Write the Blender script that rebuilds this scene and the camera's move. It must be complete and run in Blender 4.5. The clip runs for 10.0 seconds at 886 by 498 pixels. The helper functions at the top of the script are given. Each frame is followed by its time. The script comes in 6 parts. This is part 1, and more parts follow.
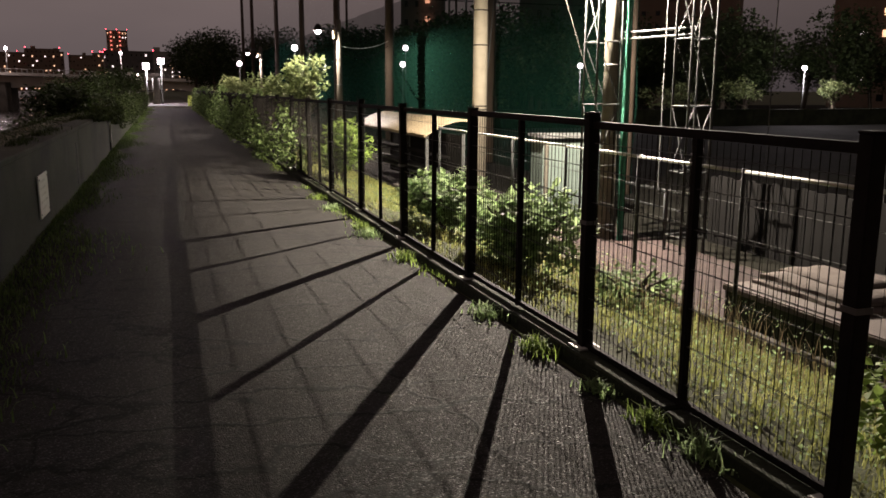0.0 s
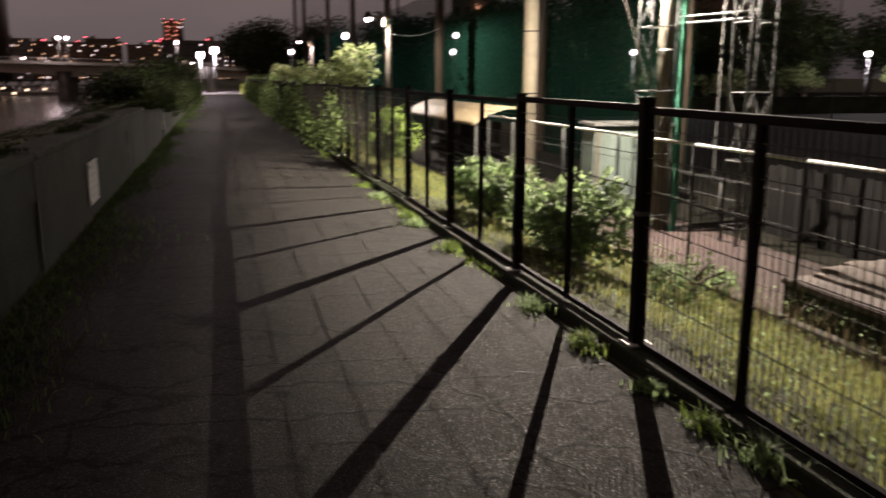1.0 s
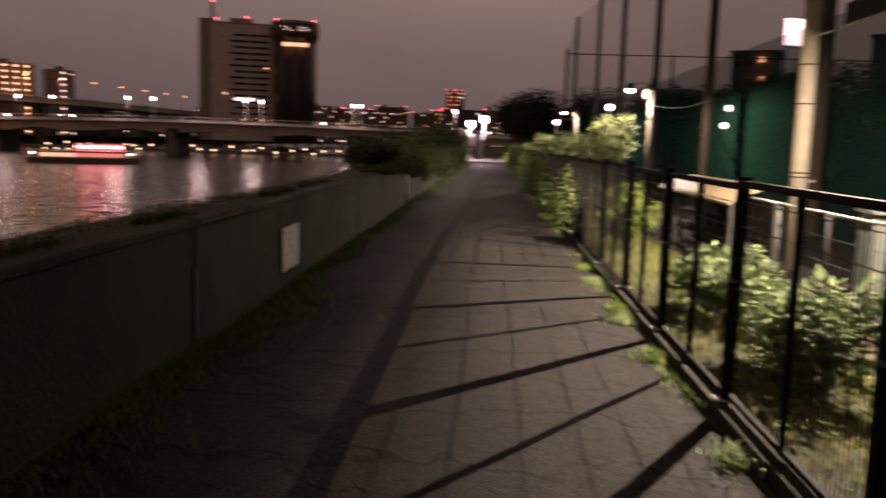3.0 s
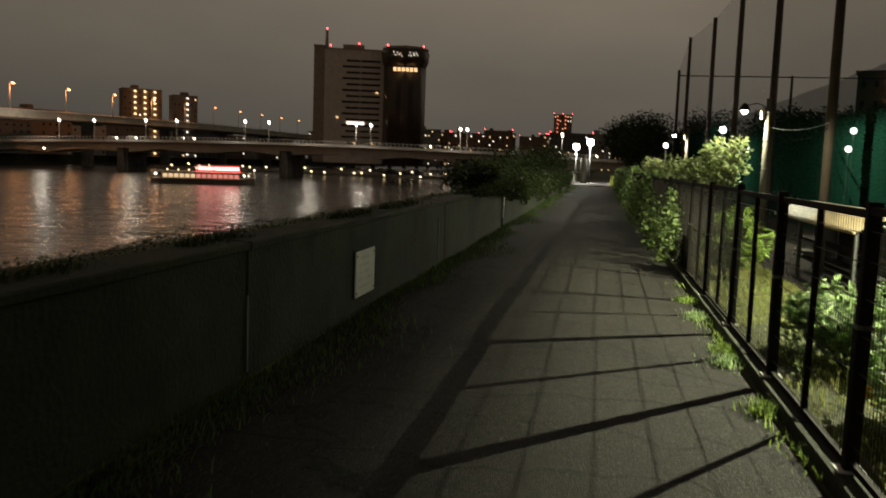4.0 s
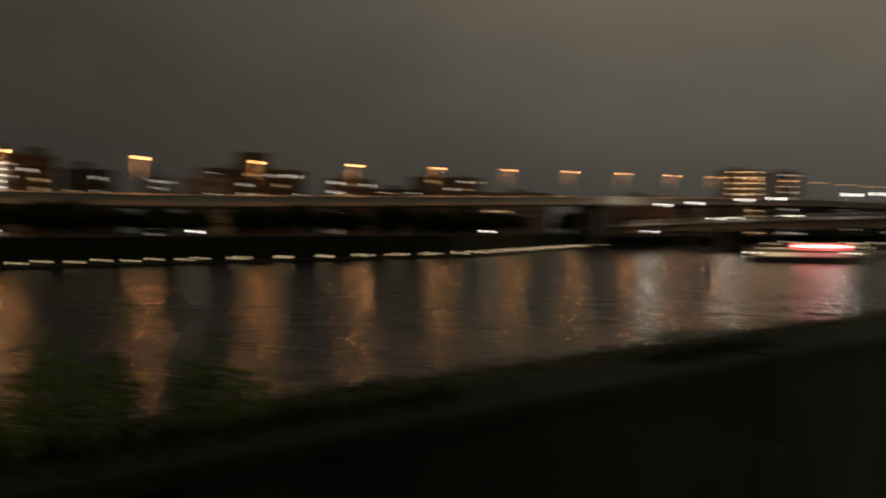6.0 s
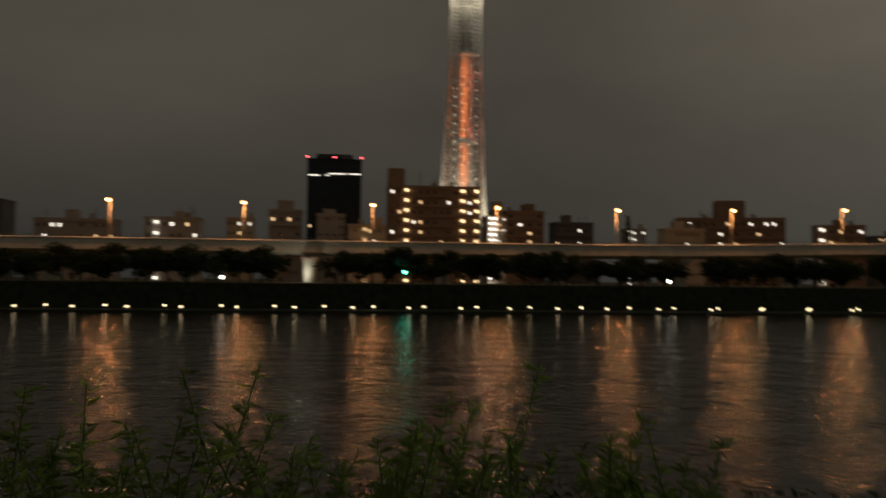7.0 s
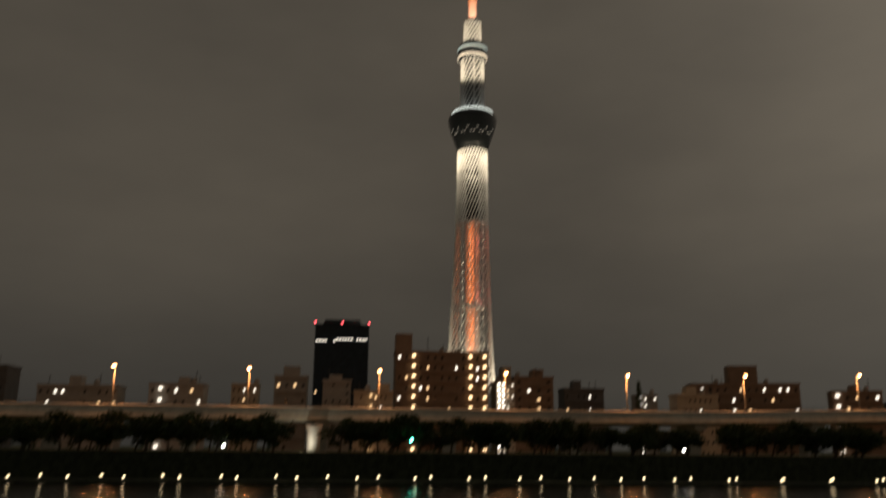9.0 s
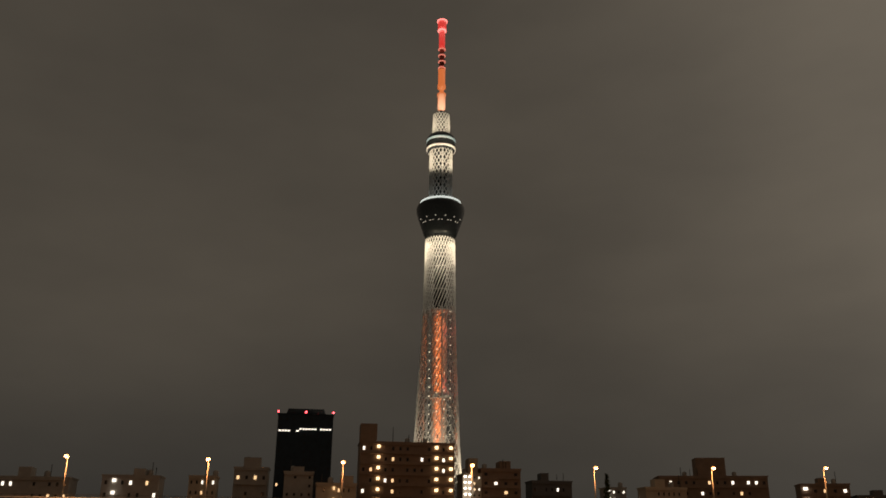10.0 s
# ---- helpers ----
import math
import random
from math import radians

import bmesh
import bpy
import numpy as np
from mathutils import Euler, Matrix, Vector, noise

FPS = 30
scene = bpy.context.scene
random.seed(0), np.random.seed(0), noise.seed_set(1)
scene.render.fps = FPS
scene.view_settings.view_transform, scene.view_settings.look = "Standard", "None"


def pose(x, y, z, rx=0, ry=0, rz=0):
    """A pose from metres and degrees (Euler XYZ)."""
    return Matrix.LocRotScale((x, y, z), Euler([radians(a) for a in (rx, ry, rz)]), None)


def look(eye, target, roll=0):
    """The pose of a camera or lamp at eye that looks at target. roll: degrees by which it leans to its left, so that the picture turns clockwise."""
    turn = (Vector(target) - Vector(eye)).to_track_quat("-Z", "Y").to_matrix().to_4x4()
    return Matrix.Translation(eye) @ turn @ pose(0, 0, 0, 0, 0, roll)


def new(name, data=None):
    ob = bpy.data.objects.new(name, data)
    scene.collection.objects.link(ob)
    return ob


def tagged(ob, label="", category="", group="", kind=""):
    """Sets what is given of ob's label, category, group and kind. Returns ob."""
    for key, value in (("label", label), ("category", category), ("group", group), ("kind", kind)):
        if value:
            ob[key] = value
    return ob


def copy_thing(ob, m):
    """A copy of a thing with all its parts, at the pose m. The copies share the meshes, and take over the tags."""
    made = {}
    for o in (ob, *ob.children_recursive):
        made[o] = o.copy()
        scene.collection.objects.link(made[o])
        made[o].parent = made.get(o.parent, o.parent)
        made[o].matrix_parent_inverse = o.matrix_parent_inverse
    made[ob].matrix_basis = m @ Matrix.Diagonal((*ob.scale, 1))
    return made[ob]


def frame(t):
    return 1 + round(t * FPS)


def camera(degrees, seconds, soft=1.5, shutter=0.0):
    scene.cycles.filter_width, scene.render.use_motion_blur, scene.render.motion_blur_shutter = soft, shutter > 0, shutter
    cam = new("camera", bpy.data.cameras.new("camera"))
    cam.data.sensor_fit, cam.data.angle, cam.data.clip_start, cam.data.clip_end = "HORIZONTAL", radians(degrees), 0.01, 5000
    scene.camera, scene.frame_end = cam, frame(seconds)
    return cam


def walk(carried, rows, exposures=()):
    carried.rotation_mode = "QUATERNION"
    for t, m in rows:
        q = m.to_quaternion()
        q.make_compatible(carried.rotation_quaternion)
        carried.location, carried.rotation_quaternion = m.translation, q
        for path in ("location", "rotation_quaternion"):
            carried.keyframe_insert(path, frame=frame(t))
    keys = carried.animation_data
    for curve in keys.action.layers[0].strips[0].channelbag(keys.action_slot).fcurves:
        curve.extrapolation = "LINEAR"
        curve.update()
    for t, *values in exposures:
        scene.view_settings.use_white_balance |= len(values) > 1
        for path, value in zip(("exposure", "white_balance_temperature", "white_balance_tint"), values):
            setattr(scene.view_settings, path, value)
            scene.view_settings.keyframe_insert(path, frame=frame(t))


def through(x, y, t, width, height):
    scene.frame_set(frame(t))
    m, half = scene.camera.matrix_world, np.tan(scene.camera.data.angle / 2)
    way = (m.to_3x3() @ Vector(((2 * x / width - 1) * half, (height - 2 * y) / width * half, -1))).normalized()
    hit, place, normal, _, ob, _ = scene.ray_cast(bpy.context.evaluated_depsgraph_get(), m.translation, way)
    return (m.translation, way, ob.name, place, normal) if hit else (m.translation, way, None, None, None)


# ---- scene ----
cam = camera(56.5, 10.0, soft=1.6, shutter=0.9)
PATH = [
    (0, (2.398, 1.560, 1.651), (3.020, 3.422, 1.271), 0.3),
    (0.5, (2.383, 1.605, 1.643), (3.016, 3.462, 1.256), 0.23),
    (1, (2.476, 1.724, 1.630), (2.983, 3.616, 1.222), 0.13),
    (1.5, (2.688, 1.955, 1.626), (3.092, 3.868, 1.206), 0.96),
    (2, (2.872, 2.236, 1.631), (3.199, 4.182, 1.300), 0.56),
    (2.5, (3.095, 2.482, 1.632), (3.272, 4.458, 1.377), 2.26),
    (3, (3.243, 2.761, 1.659), (3.133, 4.742, 1.404), 1.75),
    (3.2, (3.286, 2.887, 1.659), (3.092, 4.862, 1.403), 1.8),
    (4.3, (3.451, 3.661, 1.622), (3.072, 5.616, 1.438), 2.07),
    (4.5, (3.461, 3.814, 1.621), (3.076, 5.770, 1.452), 2.09),
    (5, (3.398, 4.204, 1.640), (2.856, 6.126, 1.528), 1.66),
    (5.5, (3.168, 4.821, 1.616), (2.211, 6.575, 1.540), 0.84),
    (5.7, (3.093, 5.094, 1.598), (1.891, 6.691, 1.531), 0.48),
    (6.8, (2.350, 5.750, 1.570), (0.382, 6.103, 1.630), 0.03),
    (7, (2.250, 5.820, 1.570), (0.267, 6.072, 1.646), 0.56),
    (7.5, (2.080, 5.920, 1.570), (0.087, 6.053, 1.680), 2.5),
    (8, (2.000, 5.970, 1.580), (0.014, 6.080, 1.792), 2.94),
    (8.5, (1.970, 6.000, 1.590), (0.004, 6.148, 1.926), 1.51),
    (9, (1.950, 6.020, 1.600), (0.019, 6.243, 2.071), 0.54),
    (9.5, (1.940, 6.030, 1.600), (0.060, 6.296, 2.228), 0.66),
    (10, (1.930, 6.040, 1.600), (0.070, 6.331, 2.276), 0.45),
]

EXPOSURE = [(0.0, 0.40, 6650, 42), (1.5, 0.44, 6700, 46), (2.4, 0.48, 7150, 54), (3.2, 0.42, 7400, 52), (4.3, 0.04, 6950, 5), (5.7, -0.16, 6850, 10), (7.0, 0.12, 6700, 10), (8.5, 0.32, 6750, 11), (10.0, 0.08, 6800, 13)]
walk(cam, [(t, look(eye, target, roll)) for t, eye, target, roll in PATH], EXPOSURE)

# ---- light ----
sky = bpy.data.worlds.new("night_sky")
scene.world = sky
sky.use_nodes = True
_n, _l = sky.node_tree.nodes, sky.node_tree.links
_bg = _n["Background"]
_tc = _n.new("ShaderNodeTexCoord")
_mp = _n.new("ShaderNodeMapping")
_mp.inputs["Scale"].default_value = (1.0, 1.0, 2.6)
_nz = _n.new("ShaderNodeTexNoise")
_nz.inputs["Scale"].default_value, _nz.inputs["Detail"].default_value = 1.6, 5.0
_rp = _n.new("ShaderNodeValToRGB")
_rp.color_ramp.elements[0].position, _rp.color_ramp.elements[0].color = 0.22, (0.051, 0.046, 0.038, 1)
_rp.color_ramp.elements[1].position, _rp.color_ramp.elements[1].color = 0.78, (0.100, 0.088, 0.069, 1)
_sp = _n.new("ShaderNodeSeparateXYZ")
_el = _n.new("ShaderNodeValToRGB")
_el.color_ramp.elements[0].position, _el.color_ramp.elements[0].color = 0.0, (0.50, 0.54, 0.60, 1)
_el.color_ramp.elements[1].position, _el.color_ramp.elements[1].color = 0.26, (1, 1, 1, 1)
_mx = _n.new("ShaderNodeMixRGB")
_mx.blend_type, _mx.inputs[0].default_value = "MULTIPLY", 1.0
_l.new(_tc.outputs["Generated"], _mp.inputs["Vector"])
_l.new(_mp.outputs[0], _nz.inputs["Vector"])
_l.new(_nz.outputs[0], _rp.inputs[0])
_l.new(_tc.outputs["Generated"], _sp.inputs[0])
_l.new(_sp.outputs[2], _el.inputs[0])
_l.new(_rp.outputs[0], _mx.inputs[1])
_l.new(_el.outputs[0], _mx.inputs[2])
_dt = _n.new("ShaderNodeVectorMath")
_dt.operation = "DOT_PRODUCT"
_dt.inputs[1].default_value = (-0.10, 0.89, 0.42)
_mr = _n.new("ShaderNodeMapRange")
_mr.interpolation_type = "SMOOTHSTEP"
_mr.inputs[1].default_value, _mr.inputs[2].default_value = 0.42, 1.0
_mr.inputs[3].default_value, _mr.inputs[4].default_value = 0.84, 1.95
_gl = _n.new("ShaderNodeMixRGB")
_gl.blend_type, _gl.inputs[0].default_value = "MULTIPLY", 1.0
_l.new(_tc.outputs["Generated"], _dt.inputs[0])
_l.new(_dt.outputs["Value"], _mr.inputs[0])
_l.new(_mx.outputs[0], _gl.inputs[1])
_l.new(_mr.outputs[0], _gl.inputs[2])
_l.new(_gl.outputs[0], _bg.inputs[0])
_bg.inputs[1].default_value = 1.0


def lamp(name, place, watts, colour, radius=0.08, spot=None, target=None):
    data = bpy.data.lights.new(name, "SPOT" if spot else "POINT")
    data.energy, data.color, data.shadow_soft_size = watts, colour, radius
    if spot:
        data.spot_size, data.spot_blend = radians(spot), 0.5
    ob = new(name, data)
    ob.matrix_world = look(place, target) if target else Matrix.Translation(place)
    return ob


LAMP = (8.95, 15.05, 3.90)
GOLD = (1.0, 0.84, 0.58)
lamp("path_light", LAMP, 7200, (0.96, 1.0, 0.71), 0.036)
lamp("path_light", (9.2, 40.0, 4.25), 3000, (0.95, 1.0, 0.74), 0.024)
lamp("path_light", (8.9, 70.0, 4.4), 2600, (1.0, 0.96, 0.8), 0.024)
lamp("park_light", (54.3, 59.0, 3.6), 1700, (0.9, 1.0, 0.9), 0.2)
lamp("park_light", (33.0, 59.0, 3.5), 900, (0.9, 1.0, 0.9), 0.2)
lamp("flood_light", (0.9, 89.2, 3.5), 1500, (0.97, 1.0, 0.95), 0.2)
lamp("flood_light", (2.3, 89.2, 4.0), 1500, (0.97, 1.0, 0.95), 0.2)
TX, TY = -882.0, 141.0
_to = (Vector((2, 6, 0)) - Vector((TX, TY, 0))).normalized()
_sd = Vector((-_to.y, _to.x, 0))


def tower_lamp(name, ahead, side, z, watts, colour, radius, spot=None, down=None):
    p = Vector((TX, TY, z)) + _to * ahead + _sd * side
    lamp(name, p, watts, colour, radius, spot, down and Vector((TX, TY, down)) + _to * 8)


for _s in (-26, 26):
    tower_lamp("tower_light", 34, _s, 300, 24000, GOLD, 3.0, 75, 372)
    tower_lamp("tower_light", 36, _s, 296, 15000, GOLD, 3.0, 90, 272)
    tower_lamp("tower_light", 32, _s, 318, 62000, GOLD, 3.0, 92, 314)
    tower_lamp("tower_light", 30, _s, 425, 60000, GOLD, 3.0, 85, 438)
    tower_lamp("tower_light", 26, _s, 474, 45000, GOLD, 3.0, 80, 488)
    tower_lamp("tower_light", 42, _s * 1.6, 60, 110000, GOLD, 3.0, 90, 110)
for _z in (106, 118, 130, 142, 160, 172, 184, 196, 208, 220, 232, 240):
    tower_lamp("tower_light", 17.5, -1, _z, 4600, (1.0, 0.22, 0.045), 1.0, 115, _z)
for _z in (165, 225):
    tower_lamp("tower_light", 11, 12, _z, 1500, (1.0, 0.16, 0.12), 1.5)


# ---- materials ----
def mat(name, colour, rough=0.8, vary=0.25, scale=3.0, bump=0.0, bump_scale=60.0, metal=0.0, second=None, big=0.4, spec=0.4, by_object=0.0):
    """A surface with two scales of variation and fine relief."""
    m = bpy.data.materials.new(name)
    m.use_nodes = True
    n, l = m.node_tree.nodes, m.node_tree.links
    b = n["Principled BSDF"]
    b.inputs["Roughness"].default_value, b.inputs["Metallic"].default_value = rough, metal
    b.inputs["Specular IOR Level"].default_value = spec
    tc = n.new("ShaderNodeTexCoord")
    fine, large = n.new("ShaderNodeTexNoise"), n.new("ShaderNodeTexNoise")
    for node, s, d in ((fine, scale, 6.0), (large, big, 3.0)):
        node.inputs["Scale"].default_value, node.inputs["Detail"].default_value = s, d
        l.new(tc.outputs["Object"], node.inputs["Vector"])
    add = n.new("ShaderNodeMath")
    add.operation = "MULTIPLY_ADD"
    l.new(large.outputs[0], add.inputs[0])
    add.inputs[1].default_value = 0.8
    half = n.new("ShaderNodeMath")
    half.operation = "MULTIPLY"
    half.inputs[1].default_value = 0.6
    l.new(fine.outputs[0], half.inputs[0])
    l.new(half.outputs[0], add.inputs[2])
    factor = add.outputs[0]
    if by_object:
        info = n.new("ShaderNodeObjectInfo")
        more = n.new("ShaderNodeMath")
        more.operation = "MULTIPLY_ADD"
        l.new(info.outputs["Random"], more.inputs[0])
        more.inputs[1].default_value = by_object
        l.new(factor, more.inputs[2])
        factor = more.outputs[0]
    ramp = n.new("ShaderNodeValToRGB")
    c1 = tuple(min(1, c * (1 - vary)) for c in colour)
    c2 = tuple(min(1, c * (1 + vary)) for c in (second or colour))
    ramp.color_ramp.elements[0].position, ramp.color_ramp.elements[0].color = 0.45, (*c1, 1)
    ramp.color_ramp.elements[1].position, ramp.color_ramp.elements[1].color = 0.95, (*c2, 1)
    l.new(factor, ramp.inputs[0])
    l.new(ramp.outputs[0], b.inputs["Base Color"])
    if bump:
        rel, bp = n.new("ShaderNodeTexNoise"), n.new("ShaderNodeBump")
        rel.inputs["Scale"].default_value, rel.inputs["Detail"].default_value = bump_scale, 4.0
        l.new(tc.outputs["Object"], rel.inputs["Vector"])
        bp.inputs["Strength"].default_value, bp.inputs["Distance"].default_value = bump, 0.02
        l.new(rel.outputs[0], bp.inputs["Height"])
        l.new(bp.outputs[0], b.inputs["Normal"])
    return m


def glow(name, colour, strength, sampled=False):
    m = bpy.data.materials.new(name)
    m.cycles.emission_sampling = "AUTO" if sampled else "NONE"
    m.use_nodes = True
    b = m.node_tree.nodes["Principled BSDF"]
    b.inputs["Base Color"].default_value = (0.8, 0.8, 0.8, 1)
    b.inputs["Emission Color"].default_value = (*colour, 1)
    b.inputs["Emission Strength"].default_value = strength
    return m


def leafy(name, colour, second, through=0.35):
    m = mat(name, colour, 0.6, 0.3, 6.0, second=second, big=1.2, spec=0.2)
    n, l = m.node_tree.nodes, m.node_tree.links
    b, out = n["Principled BSDF"], n["Material Output"]
    ramp = b.inputs["Base Color"].links[0].from_node
    ge = n.new("ShaderNodeNewGeometry")
    hs = n.new("ShaderNodeHueSaturation")
    ma = n.new("ShaderNodeMapRange")
    ma.inputs[3].default_value, ma.inputs[4].default_value = 0.55, 1.5
    l.new(ge.outputs["Random Per Island"], ma.inputs[0])
    l.new(ma.outputs[0], hs.inputs["Value"])
    l.new(ramp.outputs[0], hs.inputs["Color"])
    l.new(hs.outputs[0], b.inputs["Base Color"])
    tr, mx = n.new("ShaderNodeBsdfTranslucent"), n.new("ShaderNodeMixShader")
    l.new(hs.outputs[0], tr.inputs["Color"])
    mx.inputs[0].default_value = through
    l.new(b.outputs[0], mx.inputs[1])
    l.new(tr.outputs[0], mx.inputs[2])
    l.new(mx.outputs[0], out.inputs["Surface"])
    return m


def asphalt_material():
    m = mat("asphalt", (0.0108, 0.0099, 0.0082), 0.88, 0.30, 9.0, 0.0, big=0.35, second=(0.0160, 0.0145, 0.0120), spec=0.25)
    n, l = m.node_tree.nodes, m.node_tree.links
    b = n["Principled BSDF"]
    ramp = b.inputs["Base Color"].links[0].from_node
    tc = n.new("ShaderNodeTexCoord")
    stone = n.new("ShaderNodeTexVoronoi")
    stone.inputs["Scale"].default_value = 120.0
    wob = n.new("ShaderNodeTexNoise")
    wob.inputs["Scale"].default_value, wob.inputs["Detail"].default_value = 2.2, 5.0
    mixv = n.new("ShaderNodeMixRGB")
    mixv.blend_type, mixv.inputs[0].default_value = "ADD", 0.55
    crack = n.new("ShaderNodeTexVoronoi")
    crack.feature = "DISTANCE_TO_EDGE"
    crack.inputs["Scale"].default_value = 0.42
    line = n.new("ShaderNodeMapRange")
    line.inputs[1].default_value, line.inputs[2].default_value = 0.0015, 0.009
    l.new(tc.outputs["Object"], stone.inputs["Vector"])
    l.new(tc.outputs["Object"], wob.inputs["Vector"])
    l.new(tc.outputs["Object"], mixv.inputs[1])
    l.new(wob.outputs["Color"], mixv.inputs[2])
    l.new(mixv.outputs[0], crack.inputs["Vector"])
    l.new(crack.outputs["Distance"], line.inputs[0])
    grain = n.new("ShaderNodeMapRange")
    grain.inputs[1].default_value, grain.inputs[2].default_value = 0.0, 0.9
    grain.inputs[3].default_value, grain.inputs[4].default_value = 1.8, 0.35
    chip = n.new("ShaderNodeSeparateColor")
    l.new(stone.outputs["Color"], chip.inputs[0])
    # sparkle of lamplight painted as a brighter base colour on some stones
    glint_tint = n.new("ShaderNodeMapRange")
    glint_tint.inputs[1].default_value, glint_tint.inputs[2].default_value = 0.78, 1.0
    glint_tint.inputs[3].default_value, glint_tint.inputs[4].default_value = 1.0, 2.1
    l.new(chip.outputs[0], glint_tint.inputs[0])
    shine = n.new("ShaderNodeMapRange")
    shine.inputs[1].default_value, shine.inputs[2].default_value = 0.75, 1.0
    shine.inputs[3].default_value, shine.inputs[4].default_value = 0.92, 0.6
    l.new(chip.outputs[0], shine.inputs[0])
    l.new(shine.outputs[0], b.inputs["Roughness"])
    seam_map, seam, seam_line = n.new("ShaderNodeMapping"), n.new("ShaderNodeTexVoronoi"), n.new("ShaderNodeMapRange")
    seam_map.inputs["Scale"].default_value = (0.16, 0.85, 1.0)
    seam.feature = "DISTANCE_TO_EDGE"
    seam.inputs["Scale"].default_value = 1.0
    seam_line.inputs[1].default_value, seam_line.inputs[2].default_value = 0.004, 0.024
    l.new(mixv.outputs[0], seam_map.inputs["Vector"])
    l.new(seam_map.outputs[0], seam.inputs["Vector"])
    l.new(seam.outputs["Distance"], seam_line.inputs[0])
    both = n.new("ShaderNodeMath")
    both.operation = "MINIMUM"
    l.new(line.outputs[0], both.inputs[0])
    l.new(seam_line.outputs[0], both.inputs[1])
    spark = n.new("ShaderNodeMath")
    spark.operation = "MULTIPLY"
    l.new(grain.outputs[0], spark.inputs[0])
    l.new(glint_tint.outputs[0], spark.inputs[1])
    l.new(stone.outputs["Distance"], grain.inputs[0])
    mul = n.new("ShaderNodeMath")
    mul.operation = "MULTIPLY"
    dark = n.new("ShaderNodeMapRange")
    dark.inputs[3].default_value, dark.inputs[4].default_value = 0.12, 1.0
    l.new(both.outputs[0], dark.inputs[0])
    l.new(spark.outputs[0], mul.inputs[0])
    l.new(dark.outputs[0], mul.inputs[1])
    hs = n.new("ShaderNodeHueSaturation")
    l.new(mul.outputs[0], hs.inputs["Value"])
    l.new(ramp.outputs[0], hs.inputs["Color"])
    l.new(hs.outputs[0], b.inputs["Base Color"])
    height = n.new("ShaderNodeMath")
    height.operation = "MULTIPLY"
    l.new(stone.outputs["Distance"], height.inputs[0])
    l.new(both.outputs[0], height.inputs[1])
    bp = n.new("ShaderNodeBump")
    bp.inputs["Strength"].default_value, bp.inputs["Distance"].default_value = 0.55, 0.006
    bp.invert = True
    l.new(height.outputs[0], bp.inputs["Height"])
    l.new(bp.outputs[0], b.inputs["Normal"])
    return m


def water_material():
    m = bpy.data.materials.new("river_water")
    m.use_nodes = True
    n, l = m.node_tree.nodes, m.node_tree.links
    b = n["Principled BSDF"]
    b.inputs["Base Color"].default_value = (0.022, 0.021, 0.017, 1)
    b.inputs["Roughness"].default_value, b.inputs["IOR"].default_value = 0.15, 1.23
    tc = n.new("ShaderNodeTexCoord")
    bps = None
    for s, dist, detail in ((0.22, 0.55, 3.0), (1.3, 0.17, 4.0)):
        nz, bp = n.new("ShaderNodeTexNoise"), n.new("ShaderNodeBump")
        nz.inputs["Scale"].default_value, nz.inputs["Detail"].default_value = s, detail
        bp.inputs["Strength"].default_value, bp.inputs["Distance"].default_value = 0.78, dist
        l.new(tc.outputs["Object"], nz.inputs["Vector"])
        l.new(nz.outputs[0], bp.inputs["Height"])
        if bps:
            l.new(bps.outputs[0], bp.inputs["Normal"])
        bps = bp
    l.new(bps.outputs[0], b.inputs["Normal"])
    return m


def net_material(name, colour, cover):
    m = bpy.data.materials.new(name)
    m.use_nodes = True
    n, l = m.node_tree.nodes, m.node_tree.links
    b, out = n["Principled BSDF"], n["Material Output"]
    tc, nz = n.new("ShaderNodeTexCoord"), n.new("ShaderNodeTexNoise")
    nz.inputs["Scale"].default_value, nz.inputs["Detail"].default_value = 0.5, 4.0
    l.new(tc.outputs["Object"], nz.inputs["Vector"])
    rng = n.new("ShaderNodeMapRange")
    rng.inputs[3].default_value, rng.inputs[4].default_value = cover * 0.92, min(1.0, cover * 1.08)
    l.new(nz.outputs[0], rng.inputs[0])
    b.inputs["Base Color"].default_value, b.inputs["Roughness"].default_value = (*colour, 1), 0.9
    b.inputs["Specular IOR Level"].default_value = 0.0
    tp, mx = n.new("ShaderNodeBsdfTransparent"), n.new("ShaderNodeMixShader")
    l.new(rng.outputs[0], mx.inputs[0])
    l.new(tp.outputs[0], mx.inputs[1])
    l.new(b.outputs[0], mx.inputs[2])
    l.new(mx.outputs[0], out.inputs["Surface"])
    return m


ASPHALT, WATER = asphalt_material(), water_material()
EARTH = mat("earth", (0.06, 0.058, 0.032), 0.95, 0.4, 3.0, 0.5, 25.0, second=(0.065, 0.08, 0.03))
CONCRETE = mat("concrete", (0.08, 0.076, 0.066), 0.9, 0.35, 4.0, 0.3, 40.0, second=(0.115, 0.107, 0.09))
# green is moss; the near-black tone stands for missing light on the wall
OLD_WALL = mat("mossy_dimmed_concrete", (0.009, 0.014, 0.006), 0.95, 0.5, 2.2, 0.6, 25.0, second=(0.024, 0.031, 0.015), big=0.7)
POLE_GREY = mat("pole_concrete", (0.085, 0.076, 0.058), 0.8, 0.2, 5.0, 0.15, 50.0)
STEEL = mat("galvanised_steel", (0.115, 0.12, 0.115), 0.55, 0.25, 12.0, metal=0.35)
DULL_STEEL = mat("weathered_steel", (0.032, 0.035, 0.034), 0.65, 0.3, 12.0, metal=0.1)
WIRE_ZINC = mat("dull_zinc_wire", (0.05, 0.052, 0.048), 0.5, 0.2, 14.0, metal=0.2)
